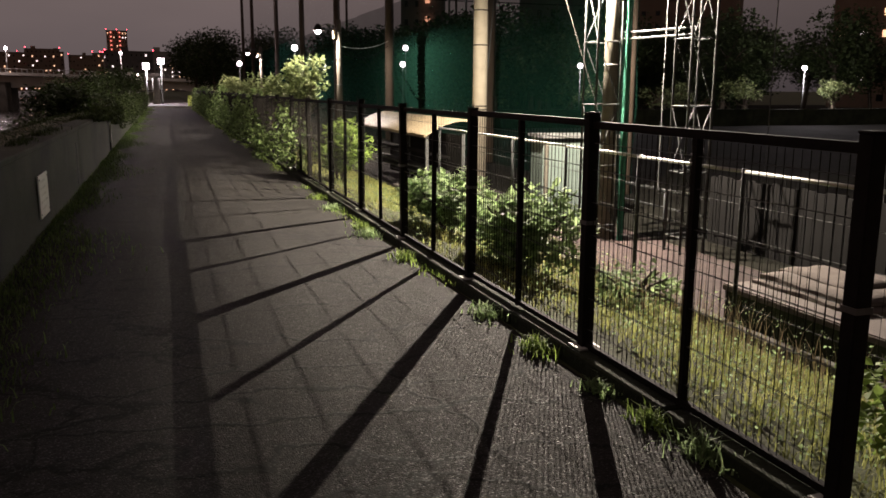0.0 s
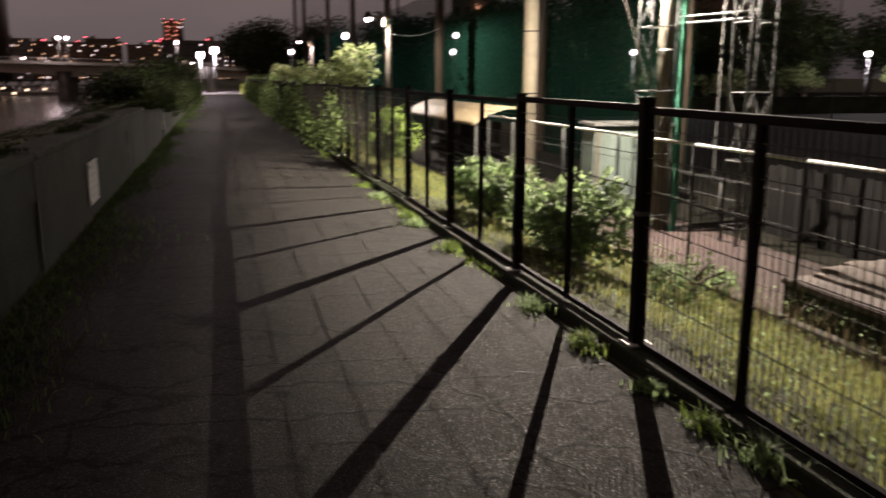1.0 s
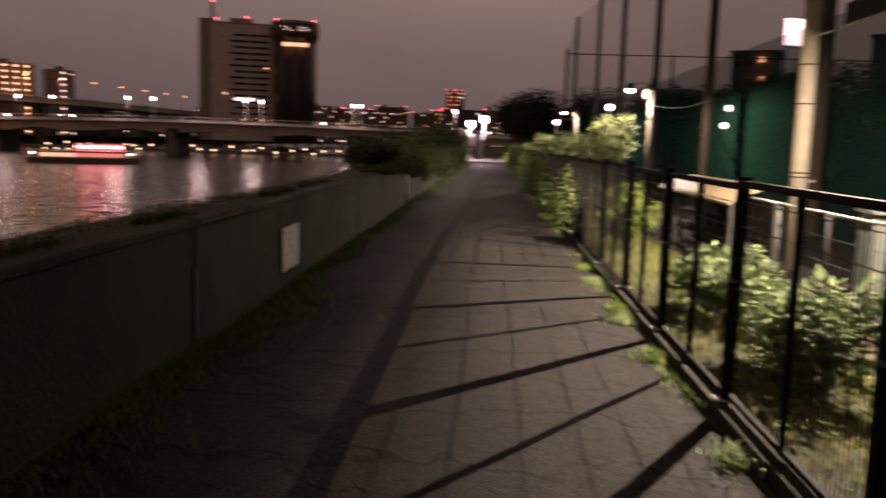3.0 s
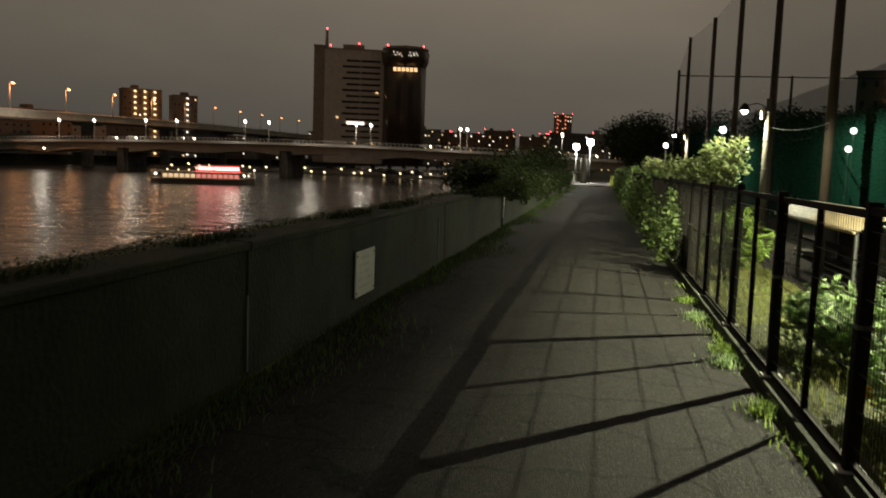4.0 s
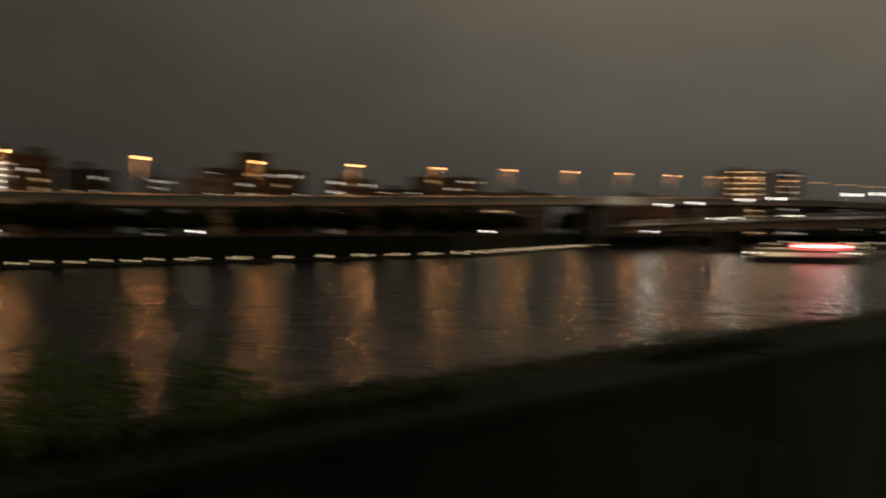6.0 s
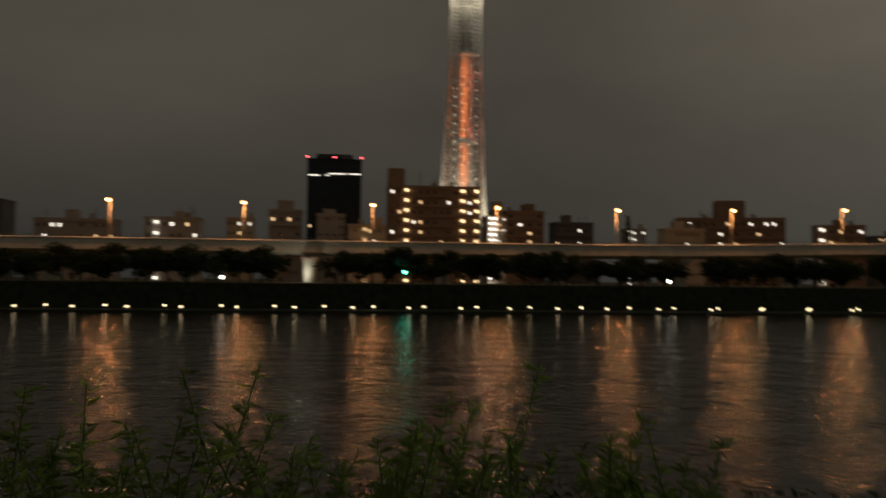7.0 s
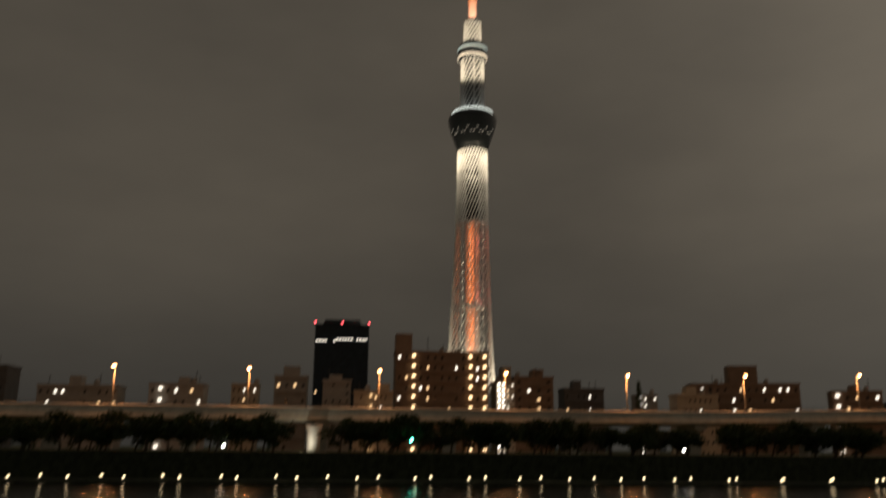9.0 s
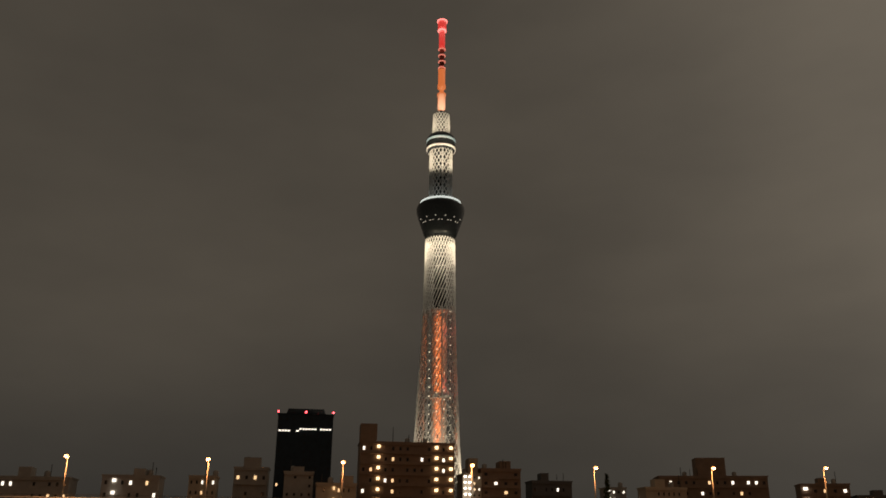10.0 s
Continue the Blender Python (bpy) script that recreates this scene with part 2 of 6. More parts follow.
RAIL_ZINC = mat("bright_zinc_pipe", (0.42, 0.42, 0.40), 0.45, 0.2, 14.0, metal=0.3)
PAINT_DARK = mat("dark_brown_paint", (0.014, 0.0125, 0.011), 0.8, 0.3, 20.0, 0.05, 90.0, spec=0.1)
PAINT_WHITE = mat("white_paint", (0.55, 0.55, 0.51), 0.55, 0.12, 5.0)
GREY_PANEL = mat("pale_green_panel", (0.09, 0.12, 0.105), 0.6, 0.2, 3.0)
ROOF_TAN = mat("tan_sheet_roof", (0.52, 0.42, 0.27), 0.6, 0.18, 4.0, 0.1, 30.0)
DARK_WOOD = mat("dark_boards", (0.0055, 0.0052, 0.005), 0.85, 0.35, 6.0, spec=0.1)
BARK = mat("bark", (0.09, 0.07, 0.05), 0.95, 0.4, 14.0, 0.6, 30.0)
LEAF = leafy("leaves", (0.22, 0.33, 0.15), (0.30, 0.41, 0.20), 0.68)
LEAF_BRIGHT = leafy("young_leaves", (0.17, 0.26, 0.06), (0.22, 0.32, 0.07), 0.5)
# plants away from the lamps: their dimness is put into the leaf colour
LEAF_UNLIT = leafy("leaves_tinted_unlit", (0.03, 0.05, 0.016), (0.04, 0.06, 0.02), 0.2)
# grass below the wall, its shade mixed into a darker green
LEAF_SHADE = leafy("shade_tinted_grass", (0.07, 0.125, 0.035), (0.10, 0.15, 0.045), 0.3)
LEAF_VINE = leafy("vine_leaves", (0.075, 0.12, 0.04), (0.11, 0.16, 0.055), 0.35)
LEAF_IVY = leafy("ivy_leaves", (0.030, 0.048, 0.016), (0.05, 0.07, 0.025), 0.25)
# paler leaf copy: part of the lamplight on these crowns is in the colour
LEAF_LIT = leafy("leaves_tinted_lamp_lit", (0.15, 0.19, 0.075), (0.19, 0.23, 0.10), 0.4)
GRASS = leafy("grass_blades", (0.24, 0.30, 0.08), (0.36, 0.36, 0.13), 0.45)
DRY = leafy("dry_stalks", (0.22, 0.17, 0.10), (0.28, 0.22, 0.13), 0.2)
CONCRETE_ROAD = mat("viaduct_concrete", (0.58, 0.55, 0.47), 0.9, 0.3, 0.6, big=0.05)
BRIDGE_PAINT = mat("bridge_paint", (0.62, 0.60, 0.54), 0.7, 0.25, 0.3, big=0.04)
NET_GREEN = net_material("green_net", (0.005, 0.030, 0.021), 0.62)
NET_FINE = net_material("grey_net", (0.05, 0.06, 0.055), 0.22)
NET_SHEER = net_material("sheer_net", (0.03, 0.045, 0.04), 0.14)
TOWER_WHITE = mat("tower_white_steel", (0.62, 0.63, 0.64), 0.5, 0.08, 0.1)
# glass of the decks, and the dark tone given to unlit core sections
TOWER_DARK = mat("tower_glass_and_unlit_core", (0.03, 0.035, 0.04), 0.25, 0.2, 0.05)
FACADES = [
    mat("facade_brown", (0.24, 0.17, 0.12), 0.9, 0.15, 0.3, by_object=0.2),
    mat("facade_grey", (0.32, 0.30, 0.27), 0.9, 0.15, 0.3, by_object=0.2),
    mat("facade_dark", (0.12, 0.115, 0.11), 0.8, 0.2, 0.3, by_object=0.2),
    mat("facade_beige", (0.40, 0.34, 0.26), 0.9, 0.15, 0.3, by_object=0.2),
]
GLASS_BLUE = mat("dark_blue_curtain_wall", (0.016, 0.024, 0.032), 0.2, 0.25, 0.1)
PANE_DARK = mat("dark_pane", (0.02, 0.02, 0.022), 0.15, 0.2, 0.2)
G_WARM, G_WHITE = glow("warm_window", (1.0, 0.64, 0.32), 1.15), glow("white_window", (1.0, 0.93, 0.80), 1.6)
G_BALCONY = glow("balcony_lamp", (1.0, 0.70, 0.38), 2.4)
G_ORANGE_LAMP, G_WHITE_LAMP = glow("sodium_bulb", (1.0, 0.40, 0.12), 3.0), glow("white_bulb", (1.0, 0.97, 0.90), 8.0)
G_STREET = glow("street_bulb", (1.0, 0.98, 0.92), 22.0)
G_RED = glow("red_beacon", (1.0, 0.08, 0.10), 6.0)
G_BOAT_RED, G_BOAT_WARM = glow("red_boat_lamp", (1.0, 0.02, 0.035), 2.2, True), glow("boat_window", (1.0, 0.72, 0.42), 0.8)
G_BOAT_PINK, G_BOAT_WHITE = glow("pink_boat_window", (1.0, 0.30, 0.26), 0.7), glow("white_boat_strip", (1.0, 0.55, 0.50), 7.0, True)
G_GREEN = glow("green_signal", (0.05, 1.0, 0.65), 30.0, True)
G_BANK = glow("bank_lamp", (1.0, 0.80, 0.46), 2.6)
G_SIGN = glow("lit_signboard", (1.0, 0.93, 0.85), 2.2)
G_ANT_ORANGE, G_ANT_RED = glow("orange_led", (1.0, 0.21, 0.03), 0.55), glow("red_led", (1.0, 0.035, 0.03), 0.6)
G_TRAFFIC = glow("headlamp", (1.0, 0.92, 0.75), 12.0)
G_DECK = glow("deck_window_light", (1.0, 0.93, 0.8), 0.22)
G_DOT = glow("tower_led", (1.0, 0.86, 0.6), 1.8)


# ---- mesh helpers ----
def thing(name, label, category, place=(0, 0, 0), group="", kind="", turn=0.0):
    ob = new(name)
    ob.matrix_basis = pose(*place, 0, 0, turn)
    ob.empty_display_size = 0.2
    return tagged(ob, label, category, group, kind)


def part(name, bm, material, parent=None, label="", place=None):
    if isinstance(bm, bmesh.types.BMesh):
        me = bpy.data.meshes.new(name)
        bm.normal_update()
        bm.to_mesh(me)
        bm.free()
    else:
        me = bm
    if material and not me.materials:
        me.materials.append(material)
    ob = new(name, me)
    if parent:
        ob.parent = parent
    if place is not None:
        ob.matrix_basis = place if isinstance(place, Matrix) else Matrix.Translation(place)
    return tagged(ob, label)


def bm_new():
    return bmesh.new()


def box(bm, x0, y0, z0, x1, y1, z1, m=None):
    v = [bm.verts.new((m @ Vector(p)) if m else p) for p in ((x0, y0, z0), (x1, y0, z0), (x1, y1, z0), (x0, y1, z0), (x0, y0, z1), (x1, y0, z1), (x1, y1, z1), (x0, y1, z1))]
    for f in ((3, 2, 1, 0), (4, 5, 6, 7), (0, 1, 5, 4), (1, 2, 6, 5), (2, 3, 7, 6), (3, 0, 4, 7)):
        bm.faces.new([v[i] for i in f])
    return bm


def tube(bm, a, b, r, n=6, r2=None, caps=True):
    a, b = Vector(a), Vector(b)
    q = (b - a).to_track_quat("Z", "Y")
    r2 = r if r2 is None else r2
    rings = []
    for p, rr in ((a, r), (b, r2)):
        rings.append([bm.verts.new(p + q @ Vector((rr * math.cos(2 * math.pi * i / n), rr * math.sin(2 * math.pi * i / n), 0))) for i in range(n)])
    for i in range(n):
        f = bm.faces.new((rings[0][i], rings[0][(i + 1) % n], rings[1][(i + 1) % n], rings[1][i]))
        f.smooth = n > 6
    if caps:
        bm.faces.new(rings[0][::-1])
        bm.faces.new(rings[1])
    return bm


def pipe(bm, points, r, n=6):
    for a, b in zip(points, points[1:]):
        tube(bm, a, b, r, n)
    return bm


def lathe(bm, rows, n=32, centre=(0, 0, 0)):
    """A turned body from (radius, height) rows."""
    c = Vector(centre)
    rings = [[bm.verts.new(c + Vector((r * math.cos(2 * math.pi * i / n), r * math.sin(2 * math.pi * i / n), z))) for i in range(n)] for r, z in rows]
    for p, q in zip(rings, rings[1:]):
        for i in range(n):
            bm.faces.new((p[i], p[(i + 1) % n], q[(i + 1) % n], q[i])).smooth = True
    bm.faces.new(rings[0][::-1])
    bm.faces.new(rings[-1])
    return bm


def ball(bm, place, r, u=8, v=6, squash=1.0):
    m = Matrix.Translation(place) @ Matrix.Diagonal((r, r, r * squash, 1))
    bmesh.ops.create_uvsphere(bm, u_segments=u, v_segments=v, radius=1.0, matrix=m)
    return bm


def leaf_mesh(name, points, size, rng, up=0.3, narrow=0.5, out=None, level=0.0):
    """Folded leaves, one at each point."""
    n = len(points)
    d = rng.normal(size=(n, 3))
    d[:, 2] = d[:, 2] * 0.6 + up
    if out is not None:
        d += out
    d /= np.linalg.norm(d, axis=1)[:, None]
    s = np.cross(d, rng.normal(size=(n, 3)) * (1 - 0.6 * level) + np.array([-0.3, 0.0, 1.8]) * level)
    s /= np.linalg.norm(s, axis=1)[:, None] + 1e-9
    w = np.cross(d, s)
    k = (size * rng.uniform(0.55, 1.35, n))[:, None]
    base, tip = points, points + d * k
    mid = points + d * k * 0.45
    a, b = mid + s * k * narrow * 0.5 + w * k * 0.1, mid - s * k * narrow * 0.5 + w * k * 0.1
    verts = np.stack([base, a, tip, b], 1).reshape(-1, 3)
    i = np.arange(n)[:, None] * 4
    faces = np.concatenate([i + [0, 1, 2], i + [0, 2, 3]], 1).reshape(-1, 3)
    me = bpy.data.meshes.new(name)
    me.from_pydata(verts.tolist(), [], faces.tolist())
    return me


def blade_mesh(name, points, height, rng, lean=0.35, width=0.012):
    """Bent grass blades."""
    n = len(points)
    h = (height * rng.uniform(0.4, 1.3, n))[:, None]
    ang = rng.uniform(0, 2 * np.pi, n)
    to = np.stack([np.cos(ang), np.sin(ang), np.zeros(n)], 1)
    side = np.stack([-np.sin(ang), np.cos(ang), np.zeros(n)], 1) * width
    bend = rng.uniform(0.1, 1.0, n)[:, None] * lean
    mid = points + to * h * bend * 0.35 + np.array([0, 0, 0.6]) * h
    tip = points + to * h * bend + np.array([0, 0, 1.0]) * h * (1 - 0.25 * bend)
    verts = np.stack([points - side, points + side, mid + side * 0.7, mid - side * 0.7, tip], 1).reshape(-1, 3)
    i = np.arange(n) * 5
    faces = [f for k in i.tolist() for f in ((k, k + 1, k + 2, k + 3), (k + 3, k + 2, k + 4))]
    me = bpy.data.meshes.new(name)
    me.from_pydata(verts.tolist(), [], faces)
    return me


def crown_points(rng, n, clumps, spread, centre, flat=0.8):
    """Points on the outside of many small clumps."""
    c = rng.normal(size=(clumps, 3))
    c /= np.linalg.norm(c, axis=1)[:, None]
    c *= np.array(spread) * rng.uniform(0.35, 1.0, (clumps, 1))
    pick = rng.integers(0, clumps, n)
    o = rng.normal(size=(n, 3))
    o /= np.linalg.norm(o, axis=1)[:, None]
    r = np.mean(spread) * 0.38
    return np.array(centre) + c[pick] + o * r * rng.uniform(0.5, 1.0, (n, 1)) * np.array([1, 1, flat])


# ---- ground, path, river ----
def ground_z(x):
    xs = [-20.0, -12.0, -1.6, -0.3, 0.7, 0.76, 1.05, 4.84, 5.3, 6.6, 7.8, 8.1, 9.0]
    zs = [-8.0, -5.4, 0.35, 0.86, 0.90, 0.90, 0.06, -0.04, -0.03, -0.42, -0.82, -1.08, -1.1]
    return float(np.interp(x, xs, zs))


def bank_shift(y):
    """The far bank draws back under the viaduct further along the river."""
    return float(np.interp(y, [160, 320], [0.0, -85.0]))


def build_ground():
    prof = [(-4500, 0.6), (-183, 0.6), (-182.6, -5.0), (-171, -5.05), (-170.8, -9.0), (-20, -9.0)]
    prof += [(x, ground_z(x)) for x in (-12, -8, -4, -1.6, -0.3, 0.7, 0.85, 1.05, 2.5, 4.84, 5.3, 6.0, 6.6, 7.2, 7.8, 8.1, 9.0, 14.0)] + [(4500, -1.1)]
    ys = [-2000, -60, -8, 0, 5, 10, 15, 20, 30, 45, 60, 75, 90, 130, 160, 190, 220, 250, 280, 320, 800, 4500]
    bm = bm_new()
    rows = [[bm.verts.new((x + (bank_shift(y) if -200 < x < -100 else 0), y, z - (0.02 if 1.0 < x < 4.9 else 0))) for x, z in prof] for y in ys]
    for a, b in zip(rows, rows[1:]):
        for i in range(len(prof) - 1):
            bm.faces.new((a[i], a[i + 1], b[i + 1], b[i]))
    # far bank faces get the dimmed concrete, so their night shade is in the colour
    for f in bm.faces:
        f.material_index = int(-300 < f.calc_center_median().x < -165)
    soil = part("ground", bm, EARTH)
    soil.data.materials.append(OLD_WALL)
    tagged(soil, "dark bare earth and turf river embankment", "ground", kind="structure")
    bm = bm_new()
    v = [bm.verts.new(p) for p in ((-300, -1500, -5.5), (-9, -1500, -5.5), (-9, 3500, -5.5), (-300, 3500, -5.5))]
    bm.faces.new(v)
    tagged(part("water", bm, WATER), "dark rippled river water at night", "river", kind="structure")
    bm = bm_new()
    xs = [1.06, 1.6, 2.2, 2.8, 3.4, 4.0, 4.5, 4.68]
    ys = [-8 + 1.0 * i for i in range(84)]
    rows = []
    for y in ys:
        rows.append([bm.verts.new((x + (0.05 * noise.noise((0, y * 0.9, 3)) if x in (1.06, 4.68) else 0), y, ground_z(x) + 0.008 * noise.noise((x * 0.7, y * 0.7, 0)))) for x in xs])
    for a, b in zip(rows, rows[1:]):
        for i in range(len(xs) - 1):
            bm.faces.new((a[i], a[i + 1], b[i + 1], b[i])).smooth = True
    tagged(part("path", bm, ASPHALT), "worn grey asphalt riverside footpath with fine cracks", "footpath", kind="structure")
    bm = box(bm_new(), 0.1, 75.0, 0.0, 4.7, 75.5, 0.16)
    box(bm, 0.1, 75.5, 0.0, 4.7, 120, 0.10)
    tagged(part("pavement", bm, CONCRETE), "pale concrete step and paving where the path ends", "pavement", kind="structure")


build_ground()


def build_clay():
    bm = bm_new()
    rows = [[bm.verts.new((x, y, -1.085 + 0.01 * noise.noise((x, y, 1)))) for x in (8.15, 8.6, 9.2, 9.8, 10.4, 11.0)] for y in range(-6, 41, 1)]
    for a, b in zip(rows, rows[1:]):
        for i in range(5):
            bm.faces.new((a[i], a[i + 1], b[i + 1], b[i]))
    clay = mat("red_clay_paving", (0.021, 0.013, 0.0115), 0.95, 0.4, 5.0, 0.4, 40.0, second=(0.033, 0.021, 0.019))
    tagged(part("pavement", bm, clay), "worn reddish paving of the sports ground", "pavement", kind="structure")


build_clay()


def build_turf():
    bm = bm_new()
    rows = [[bm.verts.new((x, y, -1.07 + 0.02 * noise.noise((x * 0.2, y * 0.2, 4)))) for x in (11.0, 14, 18, 24, 34, 50, 80, 130)] for y in range(-20, 141, 8)]
    for a, b in zip(rows, rows[1:]):
        for i in range(7):
            bm.faces.new((a[i], a[i + 1], b[i + 1], b[i]))
    turf = mat("dark_sports_ground", (0.009, 0.0095, 0.0075), 0.95, 0.4, 2.0, 0.4, 30.0, second=(0.013, 0.0125, 0.010), spec=0.04)
    tagged(part("pavement", bm, turf), "dark surface of the sports ground", "pavement", kind="structure")


build_turf()


def build_kerb():
    kerb = thing("kerb", "low grey concrete kerb under the mesh fence", "kerb", kind="structure")
    base = box(bm_new(), 4.73, 0, -0.1, 4.90, 1.98, 0.045)
    bmesh.ops.bevel(base, geom=[e for e in base.edges], offset=0.012, segments=1, affect="EDGES")
    # dimmed concrete here, to hold down the lamplight on the kerb top
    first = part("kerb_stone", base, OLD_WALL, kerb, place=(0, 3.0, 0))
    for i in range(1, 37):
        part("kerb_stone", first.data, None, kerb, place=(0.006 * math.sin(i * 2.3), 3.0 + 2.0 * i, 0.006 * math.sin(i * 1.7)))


build_kerb()


def build_flood_wall():
    wall = thing("flood_wall", "low weathered concrete flood wall along the path", "wall", kind="structure")
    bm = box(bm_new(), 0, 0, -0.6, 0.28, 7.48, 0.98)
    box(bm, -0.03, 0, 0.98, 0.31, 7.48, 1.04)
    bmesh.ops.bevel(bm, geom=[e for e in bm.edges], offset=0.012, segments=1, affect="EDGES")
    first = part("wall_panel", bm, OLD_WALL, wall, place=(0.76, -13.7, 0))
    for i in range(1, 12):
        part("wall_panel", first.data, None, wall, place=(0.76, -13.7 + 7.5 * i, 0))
    for y, z0, z1, r in ((8.77, 0.12, 0.66, 0.012), (15.72, 0.15, 0.8, 0.014)):
        strip = box(bm_new(), -0.005, -r, z0, 0.012, r, z1)
        part("joint_cover", strip, STEEL, wall, "thin pale metal strip", place=(1.045, y, 0))


build_flood_wall()


def build_notice_board():
    sign = thing("notice_board", "white rectangular notice board fixed on the flood wall", "sign", (1.05, 11.70, 0.47))
    bm = box(bm_new(), 0.0, -0.35, -0.235, 0.016, 0.35, 0.235)
    bmesh.ops.bevel(bm, geom=[e for e in bm.edges], offset=0.004, segments=1, affect="EDGES")
    part("board", bm, mat("white_enamel", (0.82, 0.83, 0.79), 0.5, 0.08, 6.0), sign)
    ink = mat("faded_ink", (0.70, 0.71, 0.67), 0.7, 0.2, 5.0)
    rng = random.Random(4)
    for i in range(5):
        w = rng.uniform(0.2, 0.3)
        part("text_bar", box(bm_new(), 0.017, -w, 0.15 - i * 0.075, 0.0185, w * rng.uniform(0.4, 1), 0.175 - i * 0.075), ink, sign, "row of faded unreadable print")
    for y in (-0.31, 0.31):
        for z in (-0.19, 0.19):
            part("bolt", tube(bm_new(), (0.016, y, z), (0.022, y, z), 0.01, 8), STEEL, sign)
    post = thing("marker_board", "narrow white marker board standing against the wall", "marker", (1.06, 24.1, 0.1))
    part("board", box(bm_new(), 0, -0.05, 0.2, 0.03, 0.05, 0.98), mat("white_marker_paint", (0.8, 0.8, 0.76), 0.5, 0.1, 6.0), post)
    part("stake", tube(bm_new(), (0.0, 0, 0), (0.0, 0, 0.6), 0.02, 8), STEEL, post)


build_notice_board()


# ---- the mesh fence ----
FX, BAY, Y0, BAYS = 4.84, 2.1, 3.93, 34


def build_fence():
    fence = thing("mesh_fence", "dark brown steel mesh fence beside the footpath", "fence", (FX, 0, 0))
    post = box(bm_new(), -0.037, -0.037, 0.0, 0.037, 0.037, 1.5)
    box(post, -0.041, -0.041, 1.5, 0.041, 0.041, 1.512)
    bmesh.ops.bevel(post, geom=[e for e in post.edges], offset=0.005, segments=1, affect="EDGES")
    slim = box(bm_new(), -0.018, -0.018, 0.05, 0.018, 0.018, 1.44)
    rail = box(bm_new(), -0.02, 0.038, 1.425, 0.02, BAY - 0.038, 1.468)
    low = box(bm_new(), -0.018, 0.038, 0.06, 0.018, BAY - 0.038, 0.095)
    mesh = bm_new()
    spots = [i * BAY / 42 for i in range(1, 42) if i != 21]
    levels = (0.18, 0.38, 0.58, 0.78, 0.98, 1.18, 1.34)
    for y in spots:
        tube(mesh, (0, y, 0.09), (0, y, 1.42), 0.0026, 4, caps=False)
    for z in levels:
        tube(mesh, (-0.006, 0.045, z), (-0.006, BAY - 0.045, z), 0.003, 4, caps=False)
        tube(mesh, (0.006, 0.045, z), (0.006, BAY - 0.045, z), 0.003, 4, caps=False)
    upright = tube(bm_new(), (0, 0, 0.09), (0, 0, 1.42), 0.0026, 4, caps=False)
    across = tube(bm_new(), (0, 0.038, 0), (0, BAY - 0.038, 0), 0.0018, 4, caps=False)
    foot = box(bm_new(), -0.075, -0.075, 0.045, 0.075, 0.075, 0.056)
    bolt = tube(bm_new(), (0.055, 0.055, 0.056), (0.055, 0.055, 0.085), 0.011, 6)
    band = box(bm_new(), -0.040, -0.041, 0.83, 0.040, 0.041, 0.855)
    datas = {}
    for i in range(BAYS + 1):
        y = Y0 + i * BAY
        dz = 0.012 * math.sin(i * 1.9)
        tilt = 0.5 * math.sin(i * 3.7)

        def put(key, bm, m, at, parent=fence, label=""):
            ob = part(key, datas.get(key, bm), m, parent, label, at)
            datas[key] = ob.data
            return ob

        here = pose(0, y, dz, 0, tilt)
        p = put("post", post, PAINT_DARK, here)
        put("foot_plate", foot, PAINT_WHITE, pose(0, 0, 0), p, "white base plate")
        put("bolt", bolt, STEEL, pose(0, 0, 0), p)
        put("clamp", band, STEEL if i < 4 else PAINT_DARK, pose(0, 0, 0), p)
        if i < BAYS:
            put("middle_post", slim, PAINT_DARK, pose(0, y + BAY / 2, dz, 0, tilt))
            put("top_rail", rail, PAINT_DARK, pose(0, y, dz))
            put("bottom_rail", low, PAINT_DARK, pose(0, y, dz))
            if i < 5:
                for dy in spots:
                    put("wire", upright, PAINT_DARK, pose(0, y + dy, dz))
                for z in levels:
                    for dx in (-0.006, 0.006):
                        put("cross_wire", across, WIRE_ZINC, pose(dx, y, z + dz))
            else:
                tagged(put("wire_panel", mesh, PAINT_DARK, pose(0, y, dz)), kind="stuff")


build_fence()


def build_gate_pillar():
    p = thing("gate_pillar", "dark brown rendered pillar at the fence end", "pillar", (5.0, 3.2, 0))
    bm = box(bm_new(), -0.2, -0.5, -0.1, 0.5, 0.48, 3.4)
    bmesh.ops.bevel(bm, geom=[e for e in bm.edges], offset=0.02, segments=2, affect="EDGES")
    part("shaft", bm, mat("dark_render", (0.03, 0.018, 0.014), 0.9, 0.3, 8.0, 0.3, 60.0), p)
    part("cap", box(bm_new(), -0.24, -0.54, 3.4, 0.54, 0.52, 3.5), CONCRETE, p)


build_gate_pillar()


